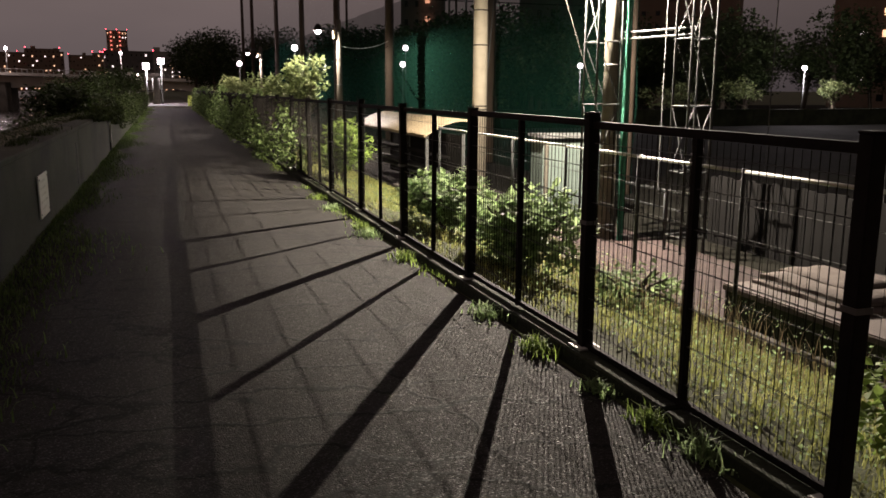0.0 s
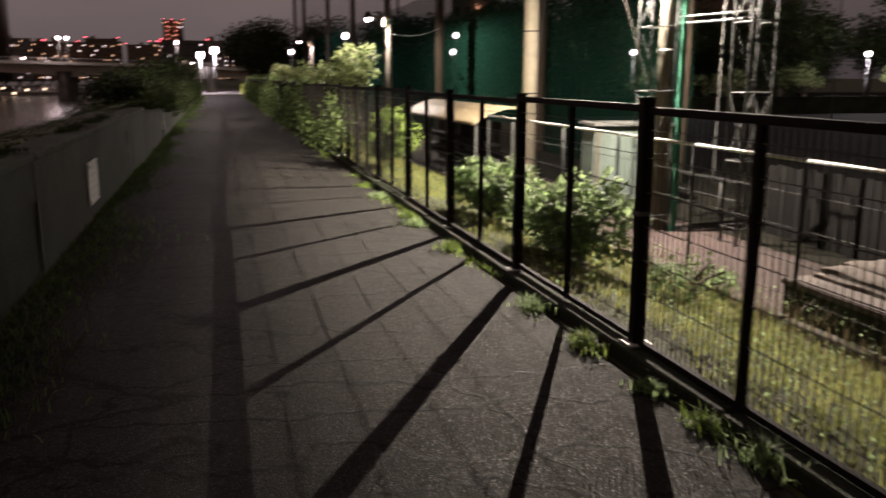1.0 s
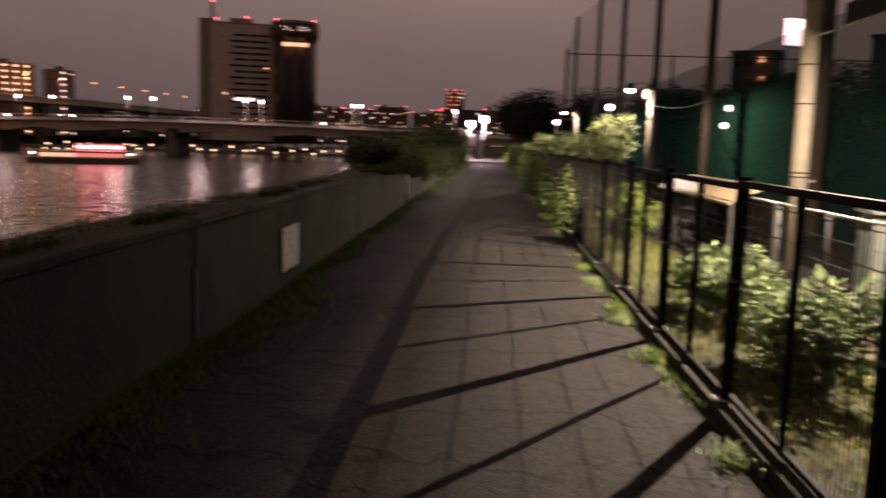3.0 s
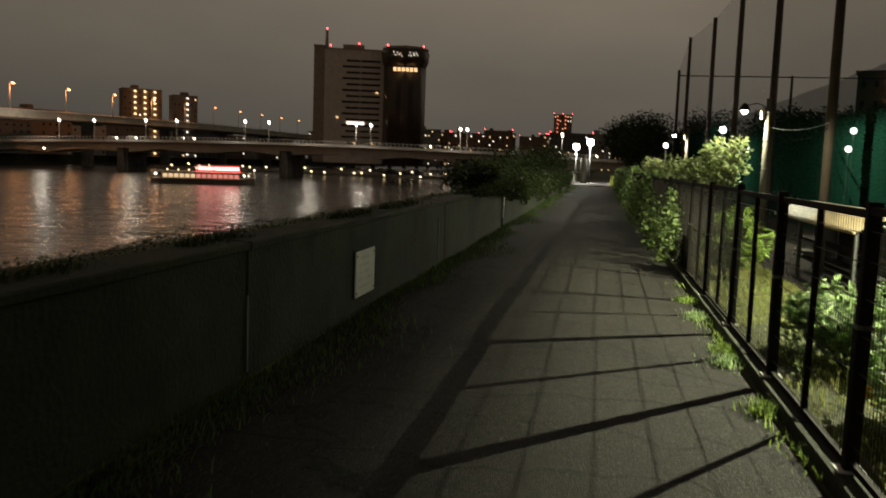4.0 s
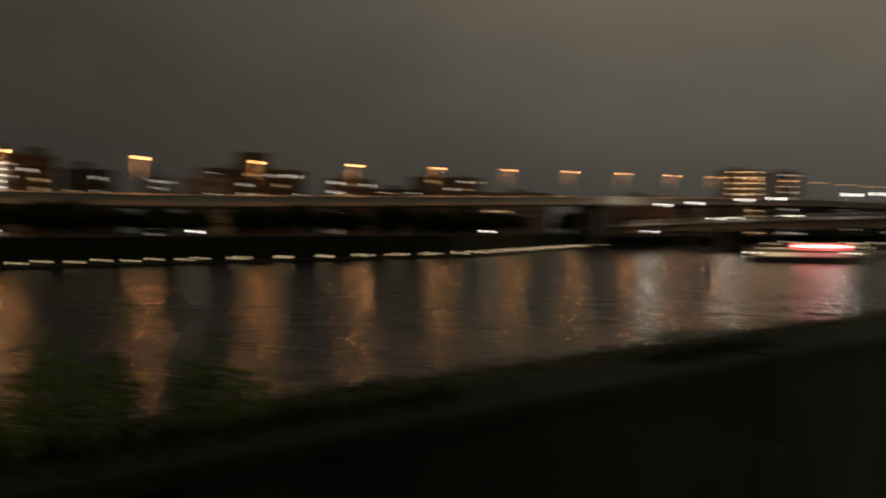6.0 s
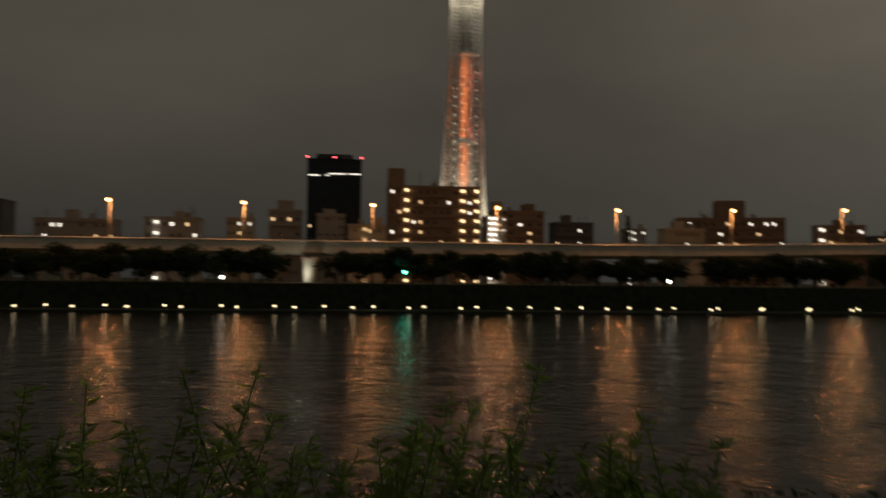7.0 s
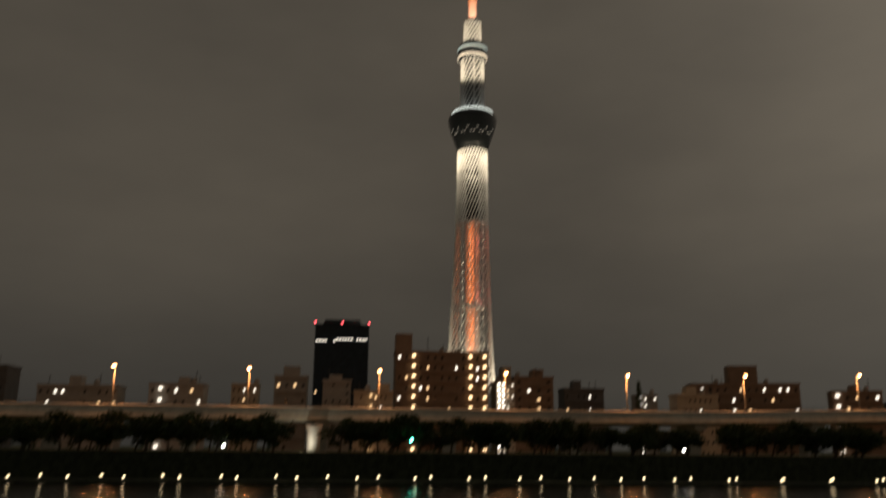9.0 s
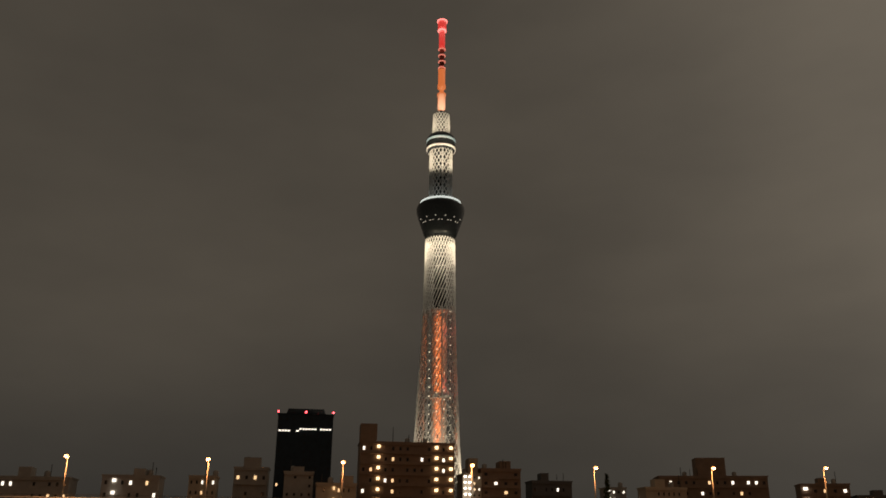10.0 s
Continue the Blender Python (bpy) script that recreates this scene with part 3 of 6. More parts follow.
# ---- lamps on poles ----
def path_lamp(place, pole_at, top, base, label, shielded=False):
    """A pole lamp whose arm reaches towards the path; the bulb hangs at place."""
    x, y, z = place
    px, py = pole_at
    ob = thing("street_lamp", label, "street lamp", (px, py, base), "path lamps")
    h = top - base
    part("pole", tube(bm_new(), (0, 0, 0), (0, 0, h), 0.15, 20, 0.105), POLE_GREY, ob)
    for k in range(4):
        part("band", tube(bm_new(), (0, 0, h * (0.3 + 0.2 * k)), (0, 0, h * (0.3 + 0.2 * k) + 0.04), 0.142, 16), STEEL, ob, "steel strap")
    dx, dy, dz = x - px, y - py, z - base
    arm = pipe(bm_new(), [(0, 0, dz - 0.25), (-0.12, 0, dz - 0.05), (-0.2, dy * 0.2, dz + 0.22), (dx * 0.5, dy * 0.5, dz + 0.3), (dx + 0.1, dy, dz + 0.2)], 0.022, 8)
    part("arm", arm, STEEL, ob)
    hood = lathe(bm_new(), [(0.04, 0.30), (0.08, 0.28), (0.14, 0.20), (0.21, 0.06), (0.225, -0.015), (0.215, -0.015), (0.20, 0.05), (0.13, 0.19), (0.05, 0.27)], 20, (dx, dy, dz))
    h_ob = part("hood", hood, PAINT_DARK, ob, "dark metal lamp hood")
    part("bulb", ball(bm_new(), (dx, dy, dz - 0.03), 0.13, 14, 10), G_STREET, h_ob, "glowing white bulb").visible_shadow = False
    if shielded:
        shield = box(bm_new(), dx - 0.46, dy - 0.85, dz - 0.284, dx - 0.45, dy + 0.85, dz + 0.03)
        part("shield", shield, PAINT_DARK, ob, "flat dark light shield")
    box_ = box(bm_new(), -0.28, -0.08, dz - 0.35, -0.16, 0.08, dz + 0.05)
    bmesh.ops.bevel(box_, geom=[e for e in box_.edges], offset=0.015, segments=1, affect="EDGES")
    part("control_box", box_, ROOF_TAN, ob, "tan control box")
    return ob


path_lamp(LAMP, (10.12, 15.1), 9.5, -1.1, "tall grey pole with an arm lamp beside the nets", True)
path_lamp((9.2, 40.0, 4.25), (10.15, 40.0), 4.75, -1.1, "grey concrete pole with a lit arm lamp among trees")
path_lamp((8.9, 70.0, 4.4), (9.9, 70.0), 4.9, -1.1, "grey pole with a lit arm lamp far along the fence")


def concrete_pole():
    ob = thing("utility_pole", "pale round concrete utility pole with cable straps", "utility pole", (10.5, 22.75, -1.1))
    part("shaft", tube(bm_new(), (0, 0, 0), (0, 0, 13), 0.21, 24, 0.15), mat("pale_spun_concrete", (0.30, 0.265, 0.20), 0.8, 0.25, 4.0, 0.15, 50.0), ob)
    for z in (2.2, 2.3, 3.9, 4.8):
        part("strap", tube(bm_new(), (0, 0, z), (0, 0, z + 0.03), 0.215 - 0.0045 * z, 20), PAINT_DARK, ob, "dark cable strap")
    part("bracket", box(bm_new(), 0.18, -0.03, 2.1, 0.35, 0.03, 2.16), STEEL, ob)
    part("cable", pipe(bm_new(), [(0.21, -0.02, 0), (0.20, -0.02, 3), (0.18, -0.03, 6.5)], 0.014, 6), PAINT_DARK, ob)


concrete_pole()


def lattice_mast(place, h, w, label):
    ob = thing("lattice_mast", label, "lattice mast", place, "net masts")
    for sx in (0, w):
        for sy in (0, w):
            part("leg", tube(bm_new(), (sx, sy, 0), (sx, sy, h), 0.022, 8), DULL_STEEL, ob)
    k, z = 0, 0.3
    while z + 1.1 < h:
        bm = bm_new()
        for a, b in (((0, 0), (w, 0)), ((0, w), (w, w)), ((0, 0), (0, w)), ((w, 0), (w, w))):
            tube(bm, (*a, z), (*b, z), 0.012, 5)
            p, q = (a, b) if k % 2 else (b, a)
            if a[1] == b[1] or k % 2:
                tube(bm, (*p, z), (*q, z + 1.1), 0.009, 5)
        part("bracing", bm, DULL_STEEL, ob)
        z, k = z + 1.1, k + 1
    return ob


lattice_mast((9.72, 14.9, -1.1), 11, 0.48, "galvanised steel lattice mast carrying the green net")
lattice_mast((10.55, 13.3, -1.1), 11, 0.46, "galvanised steel lattice mast at the net corner")
_bar = thing("net_crossbar", "paired galvanised pipes joining two lattice masts", "crossbar")
for _z in (2.55, 2.66, 6.0, 1.0):
    part("pipe", tube(bm_new(), (10.2, 15.1, _z), (10.75, 13.5, _z + 0.02), 0.02, 6), DULL_STEEL, _bar)
for _a, _c, _r in (((9.75, 14.8, 1.2), (8.7, 17.2, 7.5), 0.006), ((10.75, 13.2, 7.2), (13.6, 9.2, -0.9), 0.02), ((13.1, 11.6, -1.1), (13.35, 12.0, 8.0), 0.035), ((10.7, 22.7, 2.2), (12.3, 25.5, 8.2), 0.012)):
    tagged(part("guy_wire", tube(bm_new(), _a, _c, _r, 6), PAINT_DARK if _r == 0.006 else DULL_STEEL), "thin steel stay of the net masts", "guy wire", "guy wires")


def sag(a, b, drop, n=14):
    a, b = Vector(a), Vector(b)
    return [a.lerp(b, i / n) - Vector((0, 0, drop * 4 * (i / n) * (1 - i / n))) for i in range(n + 1)]


for _a, _c, _d in (((10.12, 15.1, 4.6), (10.4, 22.6, 4.3), 0.15), ((10.12, 15.1, 5.0), (10.4, 22.6, 5.3), 0.1), ((10.15, 40, 3.6), (14, 45.5, 4.2), 0.25), ((10.15, 40, 3.4), (14, 45.5, 4.0), 0.5)):
    tagged(part("overhead_cable", pipe(bm_new(), sag(_a, _c, _d), 0.014, 5), PAINT_WHITE if _d < 0.3 else PAINT_DARK), "thin overhead cable strung between poles", "cable", "overhead cables")


# ---- the tall net round the sports ground ----
def build_net():
    net = thing("ball_net", "tall green ball-stop net on dark steel poles", "net", (14, 0, -1.1))
    ys = [20.8, 31.0, 45.5, 59.7, 75.0, 91.9, 116.5, 130.4]
    hs = [18, 18, 18, 18, 18, 18.2, 20, 17.4]
    pole_paint = mat("net_pole_paint", (0.075, 0.055, 0.04), 0.7, 0.25, 2.0)
    for y, h in zip(ys, hs):
        part("pole", tube(bm_new(), (0, y, 0), (0, y, h), 0.26 if y > 25 else 0.07, 14, 0.2 if y > 25 else 0.06), pole_paint, net, "dark brown steel pole")
    for k, ((a, ha), (b, hb)) in enumerate(zip(zip(ys, hs), zip(ys[1:], hs[1:]))):
        for name, z0, z1, m in (("lower_net", 0.0, 7.2, NET_GREEN), ("upper_net", 7.2, None, NET_FINE)):
            bm = bm_new()
            n = 14
            rows = []
            for j in range(7):
                rows.append([bm.verts.new((0.12 + 0.10 * noise.noise((i * 0.5, j * 0.8, k)), a + (b - a) * i / n, z0 + ((z1 or (ha + (hb - ha) * i / n - 0.3)) - z0) * j / 6)) for i in range(n + 1)])
            for p, q in zip(rows, rows[1:]):
                for i in range(n):
                    bm.faces.new((p[i], p[i + 1], q[i + 1], q[i])).smooth = True
            part(name, bm, m, net)
        part("top_cable", pipe(bm_new(), sag((0, a, ha - 0.2), (0, b, hb - 0.2), 0.1), 0.02, 5), PAINT_DARK, net)
    end = thing("ball_net", "dark net across the far end of the ground", "net", (14, 132, -1.1))
    for x in (16, 34, 52):
        part("pole", tube(bm_new(), (x, 0, 0), (x, 0, 17), 0.24, 12, 0.18), pole_paint, end)
    part("cable", tube(bm_new(), (0, 0, 16.8), (60, 0, 16.8), 0.09, 6), PAINT_DARK, end)
    part("panel", box(bm_new(), 0, -0.01, 0, 60, 0.01, 6), NET_GREEN, end)
    near = thing("ball_net", "green corner net hung behind the lattice masts", "net", (10.9, 14.6, -1.1))
    for z0, z1, m in ((0.9, 10.5, NET_GREEN),):
        bm = bm_new()
        n = 18
        rows = [[bm.verts.new((3.1 * i / n, 0.9 * i / n + 0.05 * noise.noise((i * 0.6, j * 0.5, 9)), z0 + (z1 - z0) * j / 8)) for i in range(n + 1)] for j in range(9)]
        for p, q in zip(rows, rows[1:]):
            for i in range(n):
                bm.faces.new((p[i], p[i + 1], q[i + 1], q[i]))
        part("panel", bm, NET_SHEER, near)
    part("edge_rope", tube(bm_new(), (0, 0, 0.9), (3.1, 0.9, 0.9), 0.012, 5), STEEL, near)
    part("edge_rope", tube(bm_new(), (3.1, 0.9, 0.9), (3.1, 0.9, 10.5), 0.012, 5), STEEL, near)
    part("edge_rope", tube(bm_new(), (0, 0, 0.9), (0, 0, 10.5), 0.012, 5), STEEL, near)
    strip = thing("ball_net", "gathered green net edge on the lattice mast", "net", (10.3, 14.85, -1.1))
    bm = bm_new()
    for f in range(5):
        a = f * 1.26
        pipe(bm, [(0.035 * math.cos(a) + 0.012 * math.sin(j * 0.9 + f), 0.035 * math.sin(a), j * 0.6) for j in range(19)], 0.026, 6)
    part("gathered_net", bm, mat("green_net_cord", (0.015, 0.13, 0.08), 0.8, 0.3, 9.0, 0.4, 40.0), strip)


build_net()


# ---- sports-ground side: inner fence, hut, cabinet, slab ----
def inner_fence():
    f = thing("pipe_fence", "galvanised pipe fence behind the grass verge", "fence", (8.0, 0, -1.0))
    mesh = bm_new()
    for i in range(1, 16):
        tube(mesh, (0, i * 0.125, 0.25), (0, i * 0.125, 1.84), 0.003, 4, caps=False)
    bars = {}
    for i in range(9):
        y = 2.6 + i * 2.0
        q = pose(0, y, 0)
        bars["p"] = part("post", bars.get("p") or tube(bm_new(), (0, 0, 0), (0, 0, 1.87), 0.024, 8), DULL_STEEL, f, place=q).data
        if i < 8:
            bars["r"] = part("top_rail", bars.get("r") or tube(bm_new(), (0, 0, 1.84), (0, 2.0, 1.84), 0.020, 8), RAIL_ZINC, f, place=q).data
            for z in (0.45, 0.8, 1.15, 1.5):
                part("bar", tube(bm_new(), (0, 0, z), (0, 2.0, z), 0.005, 5), DULL_STEEL, f, place=q)
            bars["m"] = tagged(part("wire_panel", bars.get("m") or mesh, PAINT_DARK, f, place=q), kind="stuff").data
    low = thing("pipe_barrier", "low galvanised pipe barrier on the sports ground", "barrier", (12.0, 0, -1.1))
    for i in range(8):
        part("post", tube(bm_new(), (0, 4 + i * 2.0, 0), (0, 4 + i * 2.0, 0.75), 0.03, 8), DULL_STEEL, low)
    part("rail", tube(bm_new(), (0, 4, 0.75), (0, 18, 0.75), 0.03, 8), DULL_STEEL, low)
    part("rail", tube(bm_new(), (0, 4, 0.4), (0, 18, 0.4), 0.02, 8), DULL_STEEL, low)


inner_fence()


def board_wall():
    w = thing("board_fence", "dark weathered board fence across the sports ground", "fence", (11.75, 3.0, -1.1))
    first = None
    for i in range(56):
        here = (0.006 * math.sin(i * 3.3), i * 0.2, 0.02 * math.sin(i * 1.9))
        first = part("board", first or box(bm_new(), 0, 0.006, 0, 0.03, 0.194, 1.25), DARK_WOOD, w, place=here).data
    for z in (0.12, 0.95):
        part("rail", box(bm_new(), 0.03, 0, z, 0.07, 11.2, z + 0.07), DARK_WOOD, w)


board_wall()


def park_wall():
    wall = thing("park_wall", "low dark concrete wall round the park", "wall", (22, 57, -1.1), kind="structure")
    panel = None
    for i in range(14):
        if panel is None:
            bm = box(bm_new(), 0, 0, 0, 4.96, 0.22, 1.25)
            box(bm, 0, -0.04, 1.25, 4.96, 0.26, 1.34)
            panel = part("wall_panel", bm, OLD_WALL, wall).data
        else:
            part("wall_panel", panel, None, wall, place=(5.0 * i, 0, 0))


park_wall()


def build_hut():
    hut = thing("shelter_hut", "open dark shelter with a vaulted tan sheet roof", "shelter", (8.8, 22.0, -1.1))
    w, d = 1.0, 7.6
    bm = bm_new()
    n = 12
    rows = []
    for y in (-0.15, d + 0.15):
        outer = [bm.verts.new((-0.15 + (w + 0.3) * i / n, y, 1.60 + 0.40 * math.sin(math.pi * 0.62 * i / n))) for i in range(n + 1)]
        inner = [bm.verts.new((-0.15 + (w + 0.3) * i / n, y, 1.54 + 0.40 * math.sin(math.pi * 0.62 * i / n))) for i in range(n + 1)]
        rows.append((outer, inner))
    (o0, i0), (o1, i1) = rows
    for i in range(n):
        bm.faces.new((o0[i], o0[i + 1], o1[i + 1], o1[i])).smooth = True
        bm.faces.new((i0[i + 1], i0[i], i1[i], i1[i + 1])).smooth = True
        bm.faces.new((i0[i], i0[i + 1], o0[i + 1], o0[i]))
        bm.faces.new((o1[i], o1[i + 1], i1[i + 1], i1[i]))
    for k in (0, n):
        bm.faces.new((o0[k], o1[k], i1[k], i0[k]))
    part("roof", bm, ROOF_TAN, hut, "vaulted tan roof sheet")
    for x in (0, w):
        for y in (0.1, 2.6, 5.0, d - 0.1):
            part("post", box(bm_new(), x - 0.04, y - 0.04, 0, x + 0.04, y + 0.04, 1.6), STEEL, hut)
    part("back_wall", box(bm_new(), w - 0.02, 0.1, 0, w + 0.02, d - 0.1, 1.55), DARK_WOOD, hut)
    for z in (0.4, 0.55, 0.95):
        part("bench_slat", box(bm_new(), 0.35, 0.4, z, 0.75, d - 0.4, z + 0.05), DARK_WOOD if z > 0.6 else STEEL, hut)
    cab = thing("storage_cabinet", "pale green metal storage cabinet by the pole", "cabinet", (9.9, 17.4, -1.1), turn=-8)
    bm = box(bm_new(), 0, 0, 0.05, 1.6, 0.9, 1.75)
    bmesh.ops.bevel(bm, geom=[e for e in bm.edges], offset=0.02, segments=2, affect="EDGES")
    part("body", bm, GREY_PANEL, cab)
    for i in range(3):
        part("door", box(bm_new(), 0.06 + i * 0.51, -0.02, 0.12, 0.53 + i * 0.51, -0.002, 1.68), GREY_PANEL, cab)
    for x in (0.02, 1.52):
        part("corner_post", box(bm_new(), x, -0.05, 0, x + 0.08, 0.03, 1.8), POLE_GREY, cab, "white corner post")
    part("roof", box(bm_new(), -0.06, -0.1, 1.76, 1.66, 0.96, 1.82), STEEL, cab)


build_hut()


def build_slab():
    s = thing("concrete_platform", "low concrete platform with a flat pale top", "platform", (8.6, 6.4, -1.1))
    top = box(bm_new(), 0, 0, 0.42, 2.2, 3.2, 0.5)
    bmesh.ops.bevel(top, geom=[e for e in top.edges], offset=0.015, segments=2, affect="EDGES")
    bm = box(bm_new(), 0.03, 0.03, 0, 2.17, 3.17, 0.42)
    slab_mat = mat("reddish_concrete", (0.07, 0.055, 0.051), 0.9, 0.3, 3.0, 0.3, 40.0, second=(0.095, 0.08, 0.073))
    part("top_slab", top, slab_mat, s)
    part("base", bm, OLD_WALL, s, "dark base under the top slab")
    cloth = thing("folded_tarpaulin", "dull tan tarpaulin folded flat on the platform", "tarpaulin", (8.95, 7.85, -0.6))
    canvas = mat("dusty_canvas", (0.075, 0.06, 0.052), 0.9, 0.3, 5.0, 0.4, 25.0, second=(0.105, 0.086, 0.074))
    for k, (x0, y0, x1, y1, z0, z1) in enumerate(((0, 0, 1.0, 1.65, 0.0, 0.075), (0.06, 0.12, 0.97, 1.6, 0.07, 0.15), (0.3, 0.5, 0.95, 1.57, 0.14, 0.20))):
        bm = bm_new()
        n = 10
        grid = {}
        for i in range(n + 1):
            for j in range(n + 1):
                u, v = i / n, j / n
                rim = min(u, v, 1 - u, 1 - v)
                wob = 0.03 * noise.noise((u * 3 + k, v * 3, k * 7))
                x, y = x0 + (x1 - x0) * u + wob, y0 + (y1 - y0) * v + wob
                grid[i, j] = (bm.verts.new((x, y, z1 + wob * 0.7 - (0.035 if rim == 0 else 0))), bm.verts.new((x, y, z0)))
        for i in range(n):
            for j in range(n):
                bm.faces.new([grid[p][0] for p in ((i, j), (i + 1, j), (i + 1, j + 1), (i, j + 1))]).smooth = True
        for i in range(n):
            for a, b in (((i, 0), (i + 1, 0)), ((i + 1, n), (i, n)), ((0, i + 1), (0, i)), ((n, i), (n, i + 1))):
                bm.faces.new((grid[a][0], grid[a][1], grid[b][1], grid[b][0]))
        part("fold", bm, canvas, cloth)
    edge = thing("edging", "old concrete edging between verge and ground", "edging", (7.75, 0, -1.0), kind="structure")
    first = None
    for i in range(16):
        if first is None:
            b = box(bm_new(), 0, 0, -0.1, 0.14, 1.16, 0.30)
            bmesh.ops.bevel(b, geom=[e for e in b.edges], offset=0.015, segments=1, affect="EDGES")
            first = part("edging_stone", b, CONCRETE, edge, place=(0, 2.5, 0)).data
        else:
            part("edging_stone", first, None, edge, place=pose(0.01 * math.sin(i * 5), 2.5 + 1.2 * i, 0.02 * math.sin(i * 3.1), 0, 0, math.sin(i * 2)))


build_slab()


# ---- plants ----
def bush(place, size, leaves, leaf, material, label, seed, name="bush", clumps=26):
    rng = np.random.default_rng(seed)
    ob = thing(name, label, "bush", place)
    w, d, h = size
    pts = crown_points(rng, leaves, clumps, (w / 2, d / 2, h * 0.42), (0, 0, h * 0.55))
    pts[:, 2] = np.clip(pts[:, 2], 0.04, None)
    part("foliage", leaf_mesh("foliage", pts, leaf, rng, -0.1, 0.62, None, 1.0), material, ob)
    bm = bm_new()
    for i in range(9):
        a = rng.uniform(0, 2 * np.pi)
        e = Vector((w * 0.35 * np.cos(a), d * 0.35 * np.sin(a), h * rng.uniform(0.5, 0.85)))
        pipe(bm, [(0.05 * np.cos(a), 0.05 * np.sin(a), 0), e * 0.5 + Vector((0, 0, 0.08)), e], 0.012, 5)
    part("stem", bm, BARK, ob)
    return ob


bush((5.75, 11.4, -0.15), (1.1, 1.8, 0.80), 2600, 0.105, LEAF, "broad-leaved green bush lit behind the fence", 1)
bush((5.85, 9.2, -0.2), (1.1, 1.6, 0.84), 3000, 0.105, LEAF, "dense broad-leaved bush lit behind the fence", 2, clumps=34)
bush((6.5, 8.2, -0.4), (0.9, 1.0, 0.42), 600, 0.07, LEAF, "low leafy shrub on the grass verge", 3)
bush((5.5, 17.0, -0.1), (0.9, 1.7, 1.25), 1500, 0.13, LEAF_BRIGHT, "upright green shrub growing against the fence", 4)
bush((6.0, 4.6, -0.2), (0.8, 1.0, 0.55), 500, 0.08, LEAF_BRIGHT, "small pale-leaved weed clump on the verge", 5, clumps=12)


def scrap():
    s = thing("plastic_scrap", "small yellow plastic scrap caught in the bush", "scrap", (5.25, 9.25, 0.18))
    bm = box(bm_new(), -0.03, -0.06, 0, 0.03, 0.06, 0.07)
    bmesh.ops.bevel(bm, geom=[e for e in bm.edges], offset=0.015, segments=2, affect="EDGES")
    part("piece", bm, mat("yellow_plastic", (0.7, 0.42, 0.03), 0.5, 0.2, 8.0), s)


scrap()


def small_tree(place, h, crown, leaves, leaf, material, label, seed, trunk=0.09, name="tree"):
    rng = np.random.default_rng(seed)
    ob = thing(name, label, "tree", place)
    bm = bm_new()
    top = Vector((rng.uniform(-0.1, 0.1) * h, rng.uniform(-0.1, 0.1) * h, h * 0.62))
    tube(bm, (0, 0, -0.1), top * 0.6, trunk, 8, trunk * 0.75)
    tube(bm, top * 0.6, top, trunk * 0.75, 8, trunk * 0.5)
    for i in range(8):
        a = i * 2.4 + rng.uniform(-0.3, 0.3)
        s = top * rng.uniform(0.6, 1.0)
        e = s + Vector((crown[0] * 0.6 * math.cos(a), crown[1] * 0.6 * math.sin(a), h * rng.uniform(0.05, 0.28)))
        tube(bm, s, e, trunk * 0.42, 5, trunk * 0.12)
    part("trunk", bm, BARK, ob)
    pts = crown_points(rng, leaves, max(14, leaves // 70), crown, (top.x, top.y, h * (0.72 if h < 6 else 0.58)))
    part("crown", leaf_mesh("crown", pts, leaf, rng, 0.05, 0.6), material, ob)
    return ob


# crowns near the path lamps, in the leaf colour lightened for lamplight
small_tree((8.6, 38.6, -1.1), 4.2, (1.2, 1.3, 1.1), 1700, 0.2, LEAF_LIT, "young tree lit bright green by a lamp", 11)
small_tree((7.3, 37.4, -1.0), 3.2, (1.0, 1.2, 0.8), 1200, 0.18, LEAF_LIT, "low leafy tree lit yellow-green by a lamp", 12)
small_tree((7.4, 47, -1.0), 3.4, (1.3, 2.0, 0.9), 1200, 0.2, LEAF_LIT, "spreading young tree behind the fence", 13)
small_tree((7.2, 60, -1.0), 3.4, (1.3, 2.0, 0.9), 1200, 0.2, LEAF_LIT, "spreading young tree behind the far fence", 14)
small_tree((6.8, 68, -1.0), 3.6, (1.3, 2.2, 0.9), 1200, 0.2, LEAF_LIT, "leafy tree lit near the far path lamp", 15)


def vines():
    rng = np.random.default_rng(21)
    for k, (a, b, n, hi) in enumerate(((17.5, 26, 1500, 1.3), (26, 38, 3800, 1.5), (38, 54, 4500, 1.6), (54, 75, 5000, 1.6))):
        ob = thing("climbing_vine", "leafy climbing vine hanging over the mesh fence", "vine", (FX, a, 0), "fence vines")
        y = rng.uniform(0, b - a, n)
        top = hi * np.clip(0.75 + 0.45 * np.sin(y * 0.9 + k) * np.sin(y * 0.37 + 2 * k), 0.15, 1.1)
        z = rng.uniform(0, 1, n) ** 0.8 * top
        x = rng.normal(0.1, 0.14, n) - 0.22 * (1 - z / 1.7) * rng.uniform(0, 1.6, n)
        pts = np.stack([x, y, z + 0.03], 1)
        part("foliage", leaf_mesh("foliage", pts, 0.11, rng, -0.2, 0.7), LEAF_VINE, ob)
        bm = bm_new()
        for yy in np.arange(0.5, b - a, 1.3):
            pipe(bm, [(0.05, yy, 0), (0.03, yy + 0.2, 0.6), (0.05, yy - 0.1, 1.2)], 0.008, 4)
        part("stem", bm, BARK, ob)


vines()


